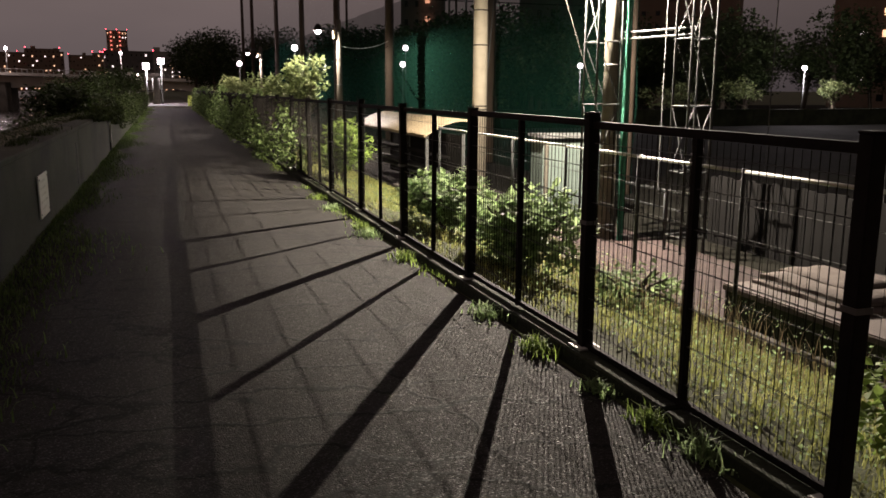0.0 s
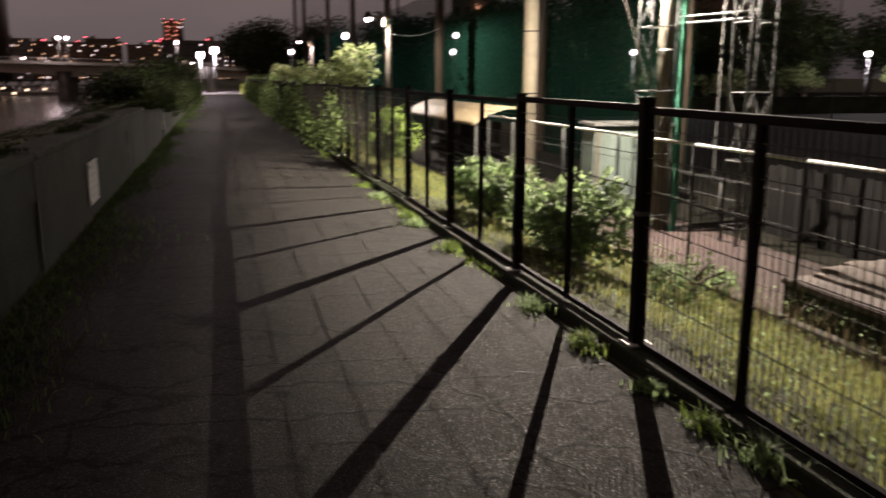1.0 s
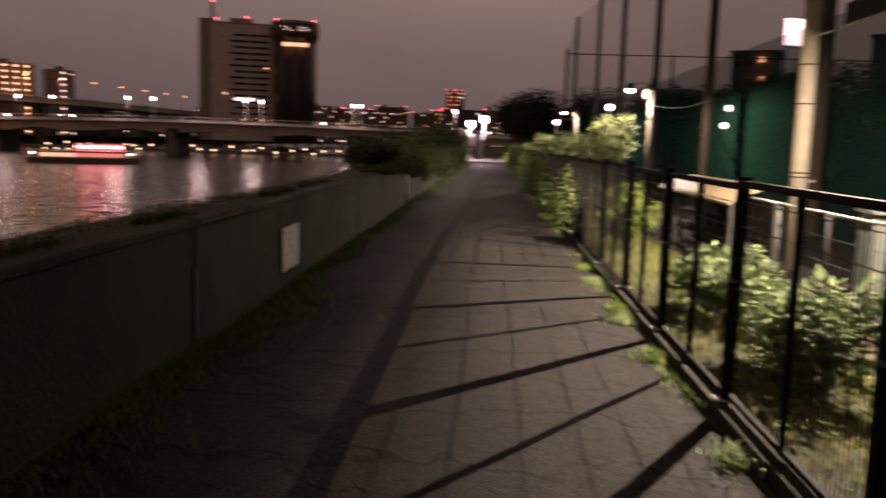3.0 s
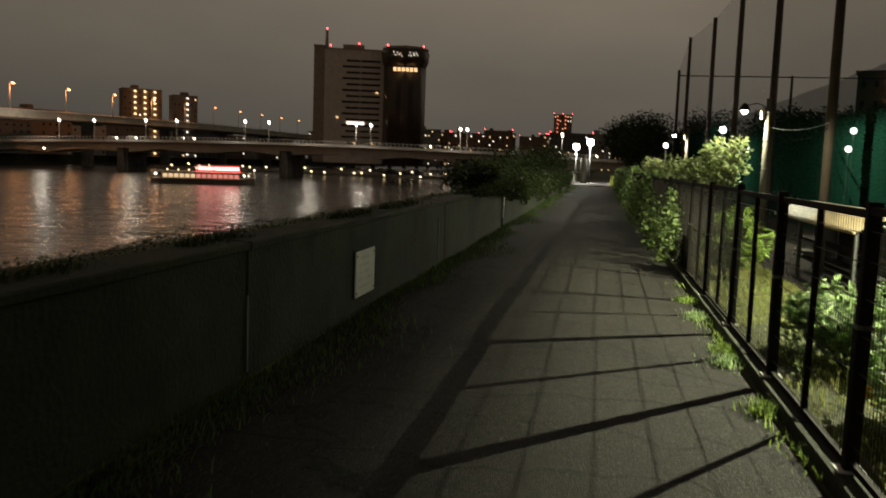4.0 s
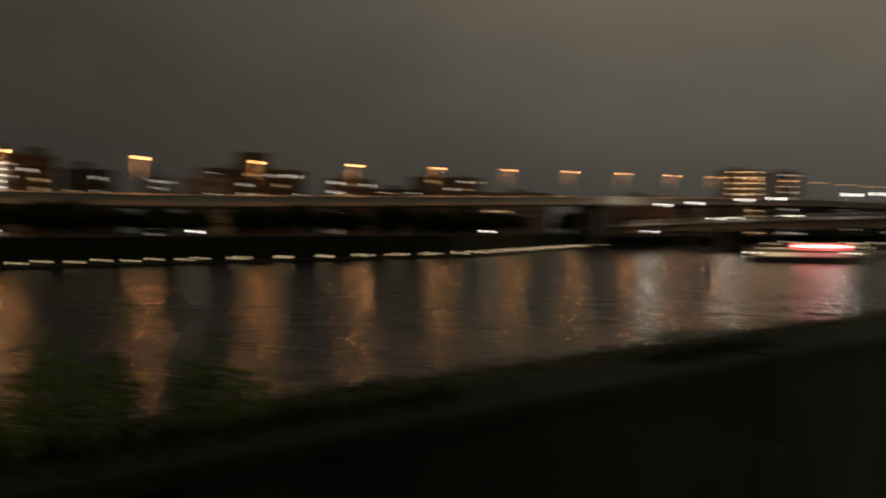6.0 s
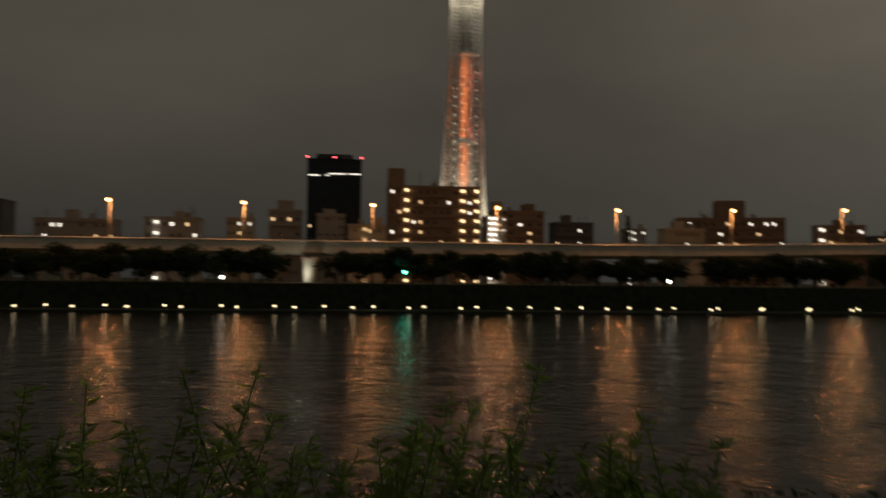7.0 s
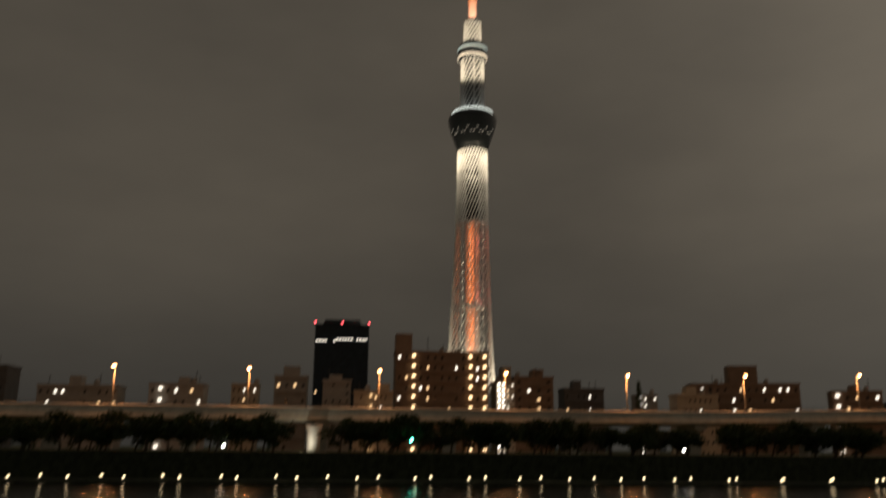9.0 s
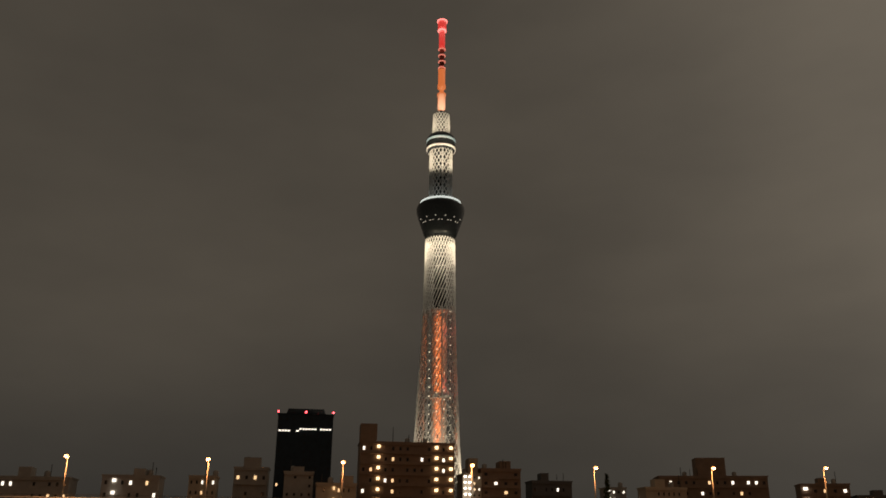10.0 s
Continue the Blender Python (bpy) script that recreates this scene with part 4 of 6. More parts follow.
def verge_grass():
    rng = np.random.default_rng(31)
    n = 30000
    y = 3.0 + 30 * rng.uniform(0, 1, n) ** 1.4
    x = rng.uniform(4.98, 7.7, n)
    keep = np.array([noise.noise((a * 0.9, b * 0.6, 5)) > -0.35 for a, b in zip(x, y)])
    x, y = x[keep], y[keep]
    z = np.array([ground_z(a) for a in x])
    ob = part("grass", blade_mesh("grass", np.stack([x, y, z], 1), 0.085, rng, 1.1, 0.005), GRASS)
    tagged(ob, "lit yellow-green verge grass beyond the fence", "grass", kind="stuff")
    n = 5200
    y, x = 3.0 + 15 * rng.uniform(0, 1, n) ** 1.3, rng.uniform(5.0, 7.4, n)
    z = np.array([ground_z(a) for a in x]) + rng.uniform(0.0, 0.13, n)
    ob = part("clover", leaf_mesh("clover", np.stack([x, y, z], 1), 0.026, rng, 0.5, 0.7), LEAF)
    tagged(ob, "small green clover leaves among the verge grass", "weeds", kind="stuff")
    n = 520
    y = 3.0 + 12 * rng.uniform(0, 1, n) ** 1.2
    x = 5.2 + 2.3 * rng.uniform(0, 1, n) ** 0.7
    z = np.array([ground_z(a) for a in x])
    ob = part("seed_grass", blade_mesh("seed_grass", np.stack([x, y, z], 1), 0.26, rng, 0.7, 0.0035), GRASS)
    tagged(ob, "taller thin seeding grass on the verge", "grass", kind="stuff")
    n = 700
    y, x = rng.uniform(3.0, 12, n), rng.uniform(6.2, 7.8, n)
    z = np.array([ground_z(a) for a in x])
    ob = part("dry_weeds", blade_mesh("dry_weeds", np.stack([x, y, z], 1), 0.42, rng, 0.7, 0.004), DRY)
    tagged(ob, "tall dry weeds by the old edging", "weeds", kind="stuff")
    heads = np.stack([x, y, z + rng.uniform(0.15, 0.42, n)], 1)
    ob = part("weed_leaves", leaf_mesh("weed_leaves", heads, 0.028, rng, 0.2, 0.6), LEAF)
    tagged(ob, "small pale leaves of the verge weeds", "weeds", kind="stuff")
    n = 21000
    y = 2 + 73 * rng.uniform(0, 1, n) ** 1.7
    x = 1.05 + np.abs(rng.normal(0.03, 0.22, n)) * (1 + 0.8 * np.sin(y * 1.1) * np.sin(y * 0.43))
    # shade at the wall foot is carried by the darker blade colour
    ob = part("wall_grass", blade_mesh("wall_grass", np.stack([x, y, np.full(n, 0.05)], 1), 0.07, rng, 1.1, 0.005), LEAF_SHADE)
    tagged(ob, "dark grass growing along the foot of the flood wall", "grass", kind="stuff")
    n = 5000
    y = rng.uniform(4, 75, n)
    x = np.where(rng.uniform(0, 1, n) < 0.75, 4.7, 4.62) - np.abs(rng.normal(0, 0.07, n)) * (0.6 + 0.9 * (np.sin(y * 2.1) > 0.2))
    keep = np.sin(y * 1.7) + 0.8 * np.sin(y * 0.61 + 1) > 1.15 - 0.06 * y
    pts = np.stack([x, y, np.full(n, -0.02)], 1)[keep]
    ob = part("kerb_grass", blade_mesh("kerb_grass", pts, 0.055, rng, 1.1, 0.005), LEAF_BRIGHT)
    tagged(ob, "grass creeping over the path edge under the fence", "grass", kind="stuff")


verge_grass()


def weed_tuft(place, r, h, seed):
    rng = np.random.default_rng(seed)
    n = 170
    a, q = rng.uniform(0, 2 * np.pi, n), r * rng.normal(0, 0.75, n)
    pts = np.stack([q * np.cos(a), q * np.sin(a) * 1.5, np.zeros(n)], 1)
    ob = thing("weed_tuft", "tuft of green weeds in the path edge", "weeds", place, "weed tufts")
    tagged(part("blade", blade_mesh("blade", pts, h, rng, 1.2, 0.006), LEAF_BRIGHT if seed % 2 else LEAF, ob), kind="stuff")
    k = rng.integers(0, n, 60)
    pts = pts[k] + np.stack([rng.normal(0, 0.03, 60), rng.normal(0, 0.05, 60), rng.uniform(0.005, h * 0.45, 60)], 1)
    tagged(part("leaf", leaf_mesh("leaf", pts, 0.03, rng, 0.1, 0.5, None, 0.6), LEAF, ob), kind="stuff")


for _i, (_x, _y, _r, _h) in enumerate(((4.70, 4.6, 0.10, 0.17), (4.68, 5.0, 0.08, 0.13), (4.66, 5.5, 0.08, 0.10), (4.64, 6.3, 0.12, 0.15), (4.64, 7.2, 0.13, 0.14), (4.62, 9.4, 0.13, 0.14), (4.58, 10.8, 0.16, 0.14), (4.62, 11.4, 0.12, 0.12), (4.6, 13.1, 0.15, 0.13), (4.6, 14.3, 0.15, 0.13))):
    weed_tuft((_x, _y, ground_z(_x)), _r * 0.85, _h * 0.7, 40 + _i)


def wall_plants():
    rng = np.random.default_rng(51)
    n = 26000
    y = 2.0 + 60 * rng.uniform(0, 1, n) ** 1.3
    x = rng.uniform(-1.0, 0.74, n)
    base = np.array([ground_z(v) for v in x])
    z = base + rng.uniform(-0.01, 0.085, n) * (0.7 + 0.4 * np.sin(y * 1.3) + 0.3 * np.sin(y * 3.1 + 1))
    ob = part("bank_scrub", leaf_mesh("bank_scrub", np.stack([x, y, z], 1), 0.034, rng, 0.4, 0.4), LEAF_UNLIT)
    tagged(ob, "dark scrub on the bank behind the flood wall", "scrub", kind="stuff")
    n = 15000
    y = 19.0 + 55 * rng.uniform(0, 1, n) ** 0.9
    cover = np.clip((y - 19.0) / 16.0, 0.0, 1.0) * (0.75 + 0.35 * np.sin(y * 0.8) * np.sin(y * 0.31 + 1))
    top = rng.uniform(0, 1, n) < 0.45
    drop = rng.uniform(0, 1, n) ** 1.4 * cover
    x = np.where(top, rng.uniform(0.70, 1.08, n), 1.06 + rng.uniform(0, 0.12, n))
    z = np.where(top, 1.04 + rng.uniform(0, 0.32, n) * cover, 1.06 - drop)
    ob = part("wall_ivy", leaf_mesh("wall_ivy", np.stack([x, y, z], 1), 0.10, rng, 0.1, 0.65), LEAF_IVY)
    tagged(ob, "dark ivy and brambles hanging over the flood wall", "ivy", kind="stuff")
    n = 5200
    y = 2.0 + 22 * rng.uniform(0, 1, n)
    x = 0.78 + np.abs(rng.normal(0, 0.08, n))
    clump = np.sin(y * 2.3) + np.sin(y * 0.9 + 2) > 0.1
    ob = part("top_grass", blade_mesh("top_grass", np.stack([x, y, np.full(n, 1.035)], 1)[clump], 0.07, rng, 1.2, 0.005), LEAF_UNLIT)
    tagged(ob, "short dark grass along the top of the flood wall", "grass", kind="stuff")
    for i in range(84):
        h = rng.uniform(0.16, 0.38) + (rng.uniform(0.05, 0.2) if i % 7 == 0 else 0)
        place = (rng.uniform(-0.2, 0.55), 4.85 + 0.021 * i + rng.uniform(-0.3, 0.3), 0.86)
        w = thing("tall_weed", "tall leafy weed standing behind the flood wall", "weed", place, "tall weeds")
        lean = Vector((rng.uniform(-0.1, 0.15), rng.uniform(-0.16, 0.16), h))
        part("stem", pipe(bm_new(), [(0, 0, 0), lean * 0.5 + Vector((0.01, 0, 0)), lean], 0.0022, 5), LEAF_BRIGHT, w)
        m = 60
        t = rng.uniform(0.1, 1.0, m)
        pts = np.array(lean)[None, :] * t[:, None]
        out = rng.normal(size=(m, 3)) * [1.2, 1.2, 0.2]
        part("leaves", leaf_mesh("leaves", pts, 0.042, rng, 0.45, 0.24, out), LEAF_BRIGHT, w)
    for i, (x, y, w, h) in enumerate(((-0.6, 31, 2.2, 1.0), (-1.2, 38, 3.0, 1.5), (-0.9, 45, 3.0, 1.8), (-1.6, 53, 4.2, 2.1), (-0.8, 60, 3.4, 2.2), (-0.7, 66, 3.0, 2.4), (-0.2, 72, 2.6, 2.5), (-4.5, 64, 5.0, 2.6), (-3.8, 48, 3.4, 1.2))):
        bush((x, y, ground_z(x) - 0.1), (w, w * 1.6, h), 1500, 0.2, LEAF_UNLIT, "dark rounded shrub on the river bank", 60 + i, "bank_shrub", 30)


wall_plants()


# ---- far bank: lamps, trees, elevated road ----
def bank_lamps():
    first = None
    for i in range(-18, 56):
        y = 3.0 + 5.65 * i + 0.9 * math.sin(i * 2.7)
        x, z = ((-172.2, -5.05) if i % 2 else (-178.5, -5.0))
        x += bank_shift(y)
        if first is None:
            first = thing("bollard_lamp", "small warm bollard lamp on the river promenade", "bollard lamp", (x, y, z), "promenade lamps")
            part("post", tube(bm_new(), (0, 0, 0), (0, 0, 0.55), 0.09, 8), STEEL, first)
            part("bulb", ball(bm_new(), (0, 0, 0.72), 0.27, 8, 6), G_BANK, first, "glowing warm globe")
        else:
            copy_thing(first, pose(x, y, z))
    first = None
    for x, y in ((-188, -72), (-188, -20), (-188, 85), (-188, 180), (-186, 260)):
        if first is None:
            first = thing("street_lamp", "white street lamp on the far bank", "street lamp", (x, y, 0.6), "far bank lamps")
            part("pole", tube(bm_new(), (0, 0, 0), (0, 0, 1.0), 0.07, 8), STEEL, first)
            part("bulb", ball(bm_new(), (0, 0, 1.2), 0.36, 8, 6), G_WHITE_LAMP, first, "glowing white globe")
        else:
            copy_thing(first, pose(x, y, 0.6))
    for y in (20.7,):
        s = thing("traffic_signal", "traffic signal showing green on the far bank road", "traffic signal", (-186, y, 0.6), "far signals")
        part("pole", tube(bm_new(), (0, 0, 0), (0, 0, 2.6), 0.09, 8), STEEL, s)
        part("housing", box(bm_new(), -0.2, -0.7, 2.5, 0.05, 0.7, 3.0), PAINT_DARK, s)
        part("lens", ball(bm_new(), (0.2, 0.35, 2.75), 0.3, 8, 6), G_GREEN, s, "lit green lens")


bank_lamps()


def far_trees():
    # unlit far trees use the darkened leaf copy
    kinds = [small_tree((-196 - 7 * i, -130 + 4 * i, 0.6), 8.2 + 0.7 * i, (4.2, 4.6, 3.6), 1300, 0.85, LEAF_UNLIT, "dark leafy tree on the far river bank", 80 + i, 0.25) for i in range(3)]
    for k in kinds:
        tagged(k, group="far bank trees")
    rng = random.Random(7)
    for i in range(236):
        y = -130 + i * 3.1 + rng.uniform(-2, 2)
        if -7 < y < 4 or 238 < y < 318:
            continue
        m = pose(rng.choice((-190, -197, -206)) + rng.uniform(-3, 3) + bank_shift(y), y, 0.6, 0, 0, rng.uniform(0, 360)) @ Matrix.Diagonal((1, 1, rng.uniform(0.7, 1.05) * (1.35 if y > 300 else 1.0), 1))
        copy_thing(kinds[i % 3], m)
    park = [small_tree((30 + 16 * i, 70 + 9 * i, -1.1), 9.5 + 1.6 * i, (4.6, 4.8, 4.0), 4200, 0.42, LEAF_UNLIT, "dark leafy park tree beyond the ball net", 90 + i, 0.3) for i in range(3)]
    for k in park:
        tagged(k, group="park trees")
    for i in range(28):
        m = pose(rng.uniform(19, 70), rng.uniform(68, 128), -1.1, 0, 0, rng.uniform(0, 360)) @ Matrix.Scale(rng.uniform(0.7, 1.1), 4)
        tagged(copy_thing(park[i % 3], m), group="park trees")
    for i in range(20):
        m = pose(rng.uniform(24, 95), rng.uniform(66, 96), -1.1, 0, 0, rng.uniform(0, 360)) @ Matrix.Scale(rng.uniform(0.6, 0.95), 4)
        tagged(copy_thing(park[i % 3], m), group="park trees")
    for i in range(16):
        m = pose(rng.uniform(6, 60), rng.uniform(132, 185), -1.1, 0, 0, rng.uniform(0, 360)) @ Matrix.Scale(1.1, 4)
        tagged(copy_thing(park[i % 3], m), "dark tree standing where the park ends", group="park trees")


far_trees()
# trees by the park lamp get the lightened leaf copy, the others the dark one
for _i, (_x, _y, _h) in enumerate(((49.5, 61.5, 3.8), (58.5, 61.0, 4.2), (43.0, 63.0, 3.4), (36.5, 63.5, 3.2))):
    small_tree((_x, _y, -1.1), _h, (2.0, 2.0, 1.0), 900, 0.26, LEAF_LIT, "low park tree lit green by a white lamp", 130 + _i, 0.12)


def conifer(place, h, r, seed):
    rng = np.random.default_rng(seed)
    ob = thing("conifer", "dark pointed conifer standing behind the viaduct", "tree", place)
    part("trunk", tube(bm_new(), (0, 0, -0.2), (0, 0, h * 0.95), 0.3, 8, 0.05), BARK, ob)
    n = 2600
    t = rng.uniform(0, 1, n) ** 1.5
    a = rng.uniform(0, 2 * np.pi, n)
    q = r * (1 - t) * (0.75 + 0.25 * np.sin(t * 60)) * rng.uniform(0.6, 1.0, n)
    pts = np.stack([q * np.cos(a), q * np.sin(a), 1.5 + t * (h - 1.5)], 1)
    part("crown", leaf_mesh("crown", pts, 0.7, rng, -0.2, 0.45), LEAF_UNLIT, ob)


conifer((-258, 100, 0.6), 22.5, 4.2, 171)


def viaduct():
    road = thing("viaduct", "elevated concrete expressway on piers along the river", "expressway", (-230, 0, 0))

    def up(y):
        return float(np.interp(y, [90, 180, 270, 360, 450, 1500], [0.0, 2.0, 4.4, 6.0, 7.2, 9.0]))

    ys = list(range(-420, 1541, 35))
    for a, b in zip(ys, ys[1:]):
        bm = bm_new()
        prof = [(-9, 11.9), (-9, 8.8), (-6, 8.2), (6, 8.2), (9, 8.8), (9, 11.9), (8.7, 11.9), (8.7, 11.0), (-8.7, 11.0), (-8.7, 11.9)]
        rings = [[bm.verts.new((x, y, z + up(y))) for x, z in prof] for y in (a, b)]
        for i in range(len(prof)):
            j = (i + 1) % len(prof)
            bm.faces.new((rings[0][i], rings[0][j], rings[1][j], rings[1][i]))
        part("deck_span", bm, CONCRETE_ROAD, road)
        bm = box(bm_new(), -2.2, a - 1.6, -6.5, 2.2, a + 1.6, 8.25 + up(a))
        box(bm, -6.5, a - 1.8, 7.0 + up(a), 6.5, a + 1.8, 8.25 + up(a))
        # far piers take a darker concrete in place of shade under the deck
        if a < 230 or a % 70 == 0:
            part("pier", bm, CONCRETE_ROAD if a < 230 else CONCRETE, road)
        else:
            bm.free()
        rail = bm_new()
        for k in range(12):
            yy = a + (b - a) * k / 12
            box(rail, 8.82, yy - 0.06, 11.9 + up(yy), 8.92, yy + 0.06, 12.6 + up(yy))
        tube(rail, (8.87, a, 12.6 + up(a)), (8.87, b, 12.6 + up(b)), 0.06, 5)
        part("railing", rail, STEEL, road)
        edge = tube(bm_new(), (9.06, a, 11.75 + up(a)), (9.06, b, 11.75 + up(b)), 0.27, 4)
        part("coping", edge, PAINT_WHITE, road, "pale coping along the parapet")
    pier = thing("bridge_pier", "pale concrete pier lit by a lamp under the viaduct", "pier", (-221, -1.7, 0.6))
    bm = lathe(bm_new(), [(1.7, 0), (1.7, 5.0), (1.9, 5.6), (2.2, 6.3), (2.2, 6.8)], 20)
    part("column", bm, PAINT_WHITE, pier)
    lamp("pier_light", (-217, -3.6, 2.2), 420, (1.0, 0.9, 0.72), 0.15)
    first = None
    for i in range(-5, 27):
        y = 15 + 34.2 * (i - 3)
        if first is None:
            first = thing("road_lamp", "tall sodium lamp on the elevated expressway", "street lamp", (-221.6, y, 11.9), "expressway lamps")
            part("pole", tube(bm_new(), (0, 0, 0), (0, 0, 9.4), 0.19, 8, 0.13), CONCRETE_ROAD, first)
            part("arm", tube(bm_new(), (0, 0, 9.4), (1.3, 0, 9.9), 0.08, 6), STEEL, first)
            part("head", ball(bm_new(), (1.3, 0, 9.8), 0.6, 10, 6, 0.75), G_ORANGE_LAMP, first, "glowing orange lamp head")
        else:
            copy_thing(first, pose(-221.6, y, 11.9 + up(y)))
    for i in range(0, 16):
        y = 15 + 34.2 * (i - 3)
        lamp("expressway_light", (-219.0, y, 20.9 + up(y)), 2500, (1.0, 0.40, 0.14), 0.6)
    rng = random.Random(3)
    for i in range(9):
        y = -60 + i * 33 + rng.uniform(-8, 8)
        car = thing("car", "dark car driving on the elevated expressway", "car", (-226, y, 11.0), "expressway cars")
        bm = box(bm_new(), -0.9, -2.1, 0.35, 0.9, 2.1, 0.9)
        box(bm, -0.75, -1.2, 0.9, 0.75, 1.0, 1.45)
        bmesh.ops.bevel(bm, geom=[e for e in bm.edges], offset=0.12, segments=2, affect="EDGES")
        part("body", bm, FACADES[2], car)
        for yy in (-1.35, 1.35):
            part("wheel", tube(bm_new(), (-0.92, yy, 0.33), (0.92, yy, 0.33), 0.33, 12), PAINT_DARK, car)
        for x in (-0.6, 0.6):
            part("headlight", ball(bm_new(), (x, 2.12, 0.65), 0.12, 6, 4), G_TRAFFIC, car)


viaduct()


# ---- buildings ----
PANE = {}


def building(x, y0, y1, top, depth=14.0, floors=8, facade=0, lit=0.15, cols=None, bright=(), bulbs=None, label="", beacon=0, house=None, base=-1.0, turn=0.0, seed=0, slabs=False):
    """A block whose windowed side looks along +x; bright columns carry a lamp on every floor."""
    rng = random.Random(seed * 77 + 5)
    w = y1 - y0
    ob = thing("building", label, "building", (x, (y0 + y1) / 2, base), "city blocks", turn=turn)
    h = top - base
    bm = box(bm_new(), -depth, -w / 2, 0, 0, w / 2, h)
    part("wall", bm, FACADES[facade] if isinstance(facade, int) else facade, ob)
    bm = box(bm_new(), -depth - 0.3, -w / 2 - 0.3, h, 0.3, w / 2 + 0.3, h + 0.5)
    part("roof", bm, FACADES[facade] if isinstance(facade, int) else facade, ob)
    if not house and w > 9 and isinstance(facade, int):
        u = rng.uniform(-0.35, 0.2) * w
        house = (u, u + rng.uniform(3, 5), rng.uniform(2.2, 3.8))
    if house:
        a, b, hh = house
        part("roof_house", box(bm_new(), -depth * 0.7, a, h + 0.5, -depth * 0.15, b, h + hh), FACADES[facade] if isinstance(facade, int) else facade, ob)
    cols = cols or max(3, int(w / 4))
    if -325 < x < -275 and not slabs and w < 32:
        floors, cols = int(floors * 1.5), int(cols * 1.4)
    fh, cw = h / floors, w / cols
    if slabs:
        for f in range(1, floors):
            part("balcony", box(bm_new(), 0.0, -w / 2 + 0.4, f * fh - 0.15, 0.9, w / 2 - 0.4, f * fh + 0.15), FACADES[facade], ob)
            part("parapet", box(bm_new(), 0.8, -w / 2 + 0.4, f * fh + 0.15, 0.9, w / 2 - 0.4, f * fh + 0.8), FACADES[facade], ob)
    ww, wh = min(cw * 0.30, 1.7), min(fh * 0.32, 1.25)
    key = (round(ww, 2), round(wh, 2))
    for f in range(floors):
        for c in range(cols):
            z, y = f * fh + fh * 0.32, -w / 2 + cw * (c + 0.5)
            on = rng.random() < lit and (x > -270 or base + z > 10.5)
            if c in bright:
                kind, m = "balcony_light", bulbs or G_BALCONY
                me = PANE.setdefault(("b", kind, m.name, round(fh, 1)), None)
                if me is None:
                    bm = box(bm_new(), 0.02, -cw * 0.2, 0, 0.95, cw * 0.2, fh * 0.26)
                    o = part(kind, bm, m, ob, "lit access gallery lamp", (0, y, z + fh * 0.2))
                    PANE[("b", kind, m.name, round(fh, 1))] = o.data
                else:
                    part(kind, me, None, ob, "", (0, y, z + fh * 0.2))
                continue
            if not on and rng.random() < 0.35:
                continue
            m = rng.choice((G_WARM, G_WHITE)) if on else PANE_DARK
            k = (*key, m.name)
            if k not in PANE:
                bm = box(bm_new(), 0.0, -ww / 2, 0, 0.12, ww / 2, wh)
                o = part("window", bm, m, ob, "", (0, y, z))
                PANE[k] = o.data
            else:
                part("window", PANE[k], None, ob, "", (0, y, z))
    if -345 < x < -270 and isinstance(facade, int):
        for i in range(2 + int(w / 14)):
            yy = rng.uniform(-0.42, 0.42) * w
            if i % 2:
                part("roof_tank", lathe(bm_new(), [(0.9, h + 0.5), (0.95, h + 0.8), (0.95, h + 2.3), (0.4, h + 2.7)], 10, (-depth * 0.5, yy, 0)), FACADES[1], ob, "roof water tank")
            else:
                part("aerial", tube(bm_new(), (-2.0, yy, h + 0.4), (-2.0, yy, h + rng.uniform(3.0, 6.0)), 0.12, 5), DULL_STEEL, ob, "thin roof aerial")
        part("cornice", box(bm_new(), 0.0, -w / 2, h - 0.7, 0.55, w / 2, h - 0.1), FACADES[facade], ob)
    for i in range(beacon):
        yy = -w / 2 + w * i / max(1, beacon - 1)
        part("beacon", ball(bm_new(), (-0.3, yy, h + 1.4), max(0.45, abs(x) * 0.0012), 6, 4), G_RED, ob, "red warning lamp")
    return ob


building(-300, 24, 58, 36, 14, 10, 0, 0.10, 13, (2, 10, 12), None, "brown slab apartment block with lit access galleries", house=(-17, -11, 7), seed=1, slabs=True)
building(-305, 62, 69, 26, 12, 9, 3, 0.5, 3, (0, 1), glow("white_gallery_lamp", (1.0, 0.97, 0.9), 4.0), "stair tower with bright white gallery lamps", house=(-1, 2.5, 6), seed=2)
building(-306, 69, 84, 28, 14, 9, 0, 0.22, 4, (), None, "brown apartment block beside the stair tower", seed=3, slabs=True)
building(-400, -9.5, 16.5, 59.5, 26, 16, GLASS_BLUE, 0.05, 9, (), None, "dark blue glass office tower with red roof lamps", beacon=3, seed=4)
_o = bpy.data.objects["building.003"]
for _k in range(18):
    if _k not in (4, 5, 13):
        part("crown_light", box(bm_new(), 0.02, -12.3 + _k * 1.38, 52.6 + 0.9 * (_k > 6), 0.3, -11.3 + _k * 1.38, 53.2 + 0.9 * (_k > 6)), G_WHITE, _o, "lit window under the roof")
part("roof_house", lathe(bm_new(), [(13.5, 60.8), (12.0, 64.0), (4.0, 64.4)], 4), GLASS_BLUE, _o).matrix_local = pose(-13, 0, 0, 0, 0, 45)
building(-330, 150, 194, 29, 14, 7, 0, 0.24, 14, (), None, "long brown apartment block with scattered lit windows", house=(-6, 6, 8), turn=-14, seed=5, slabs=True)
building(-300, -2, 8, 25, 10, 6, 1, 0.05, 3, (), None, "plain grey block in front of the glass tower", seed=6)
building(-290, -60, -42, 22, 10, 4, 1, 0.25, 5, (1,), G_WHITE, "low office block with bright white lit floors", seed=7)
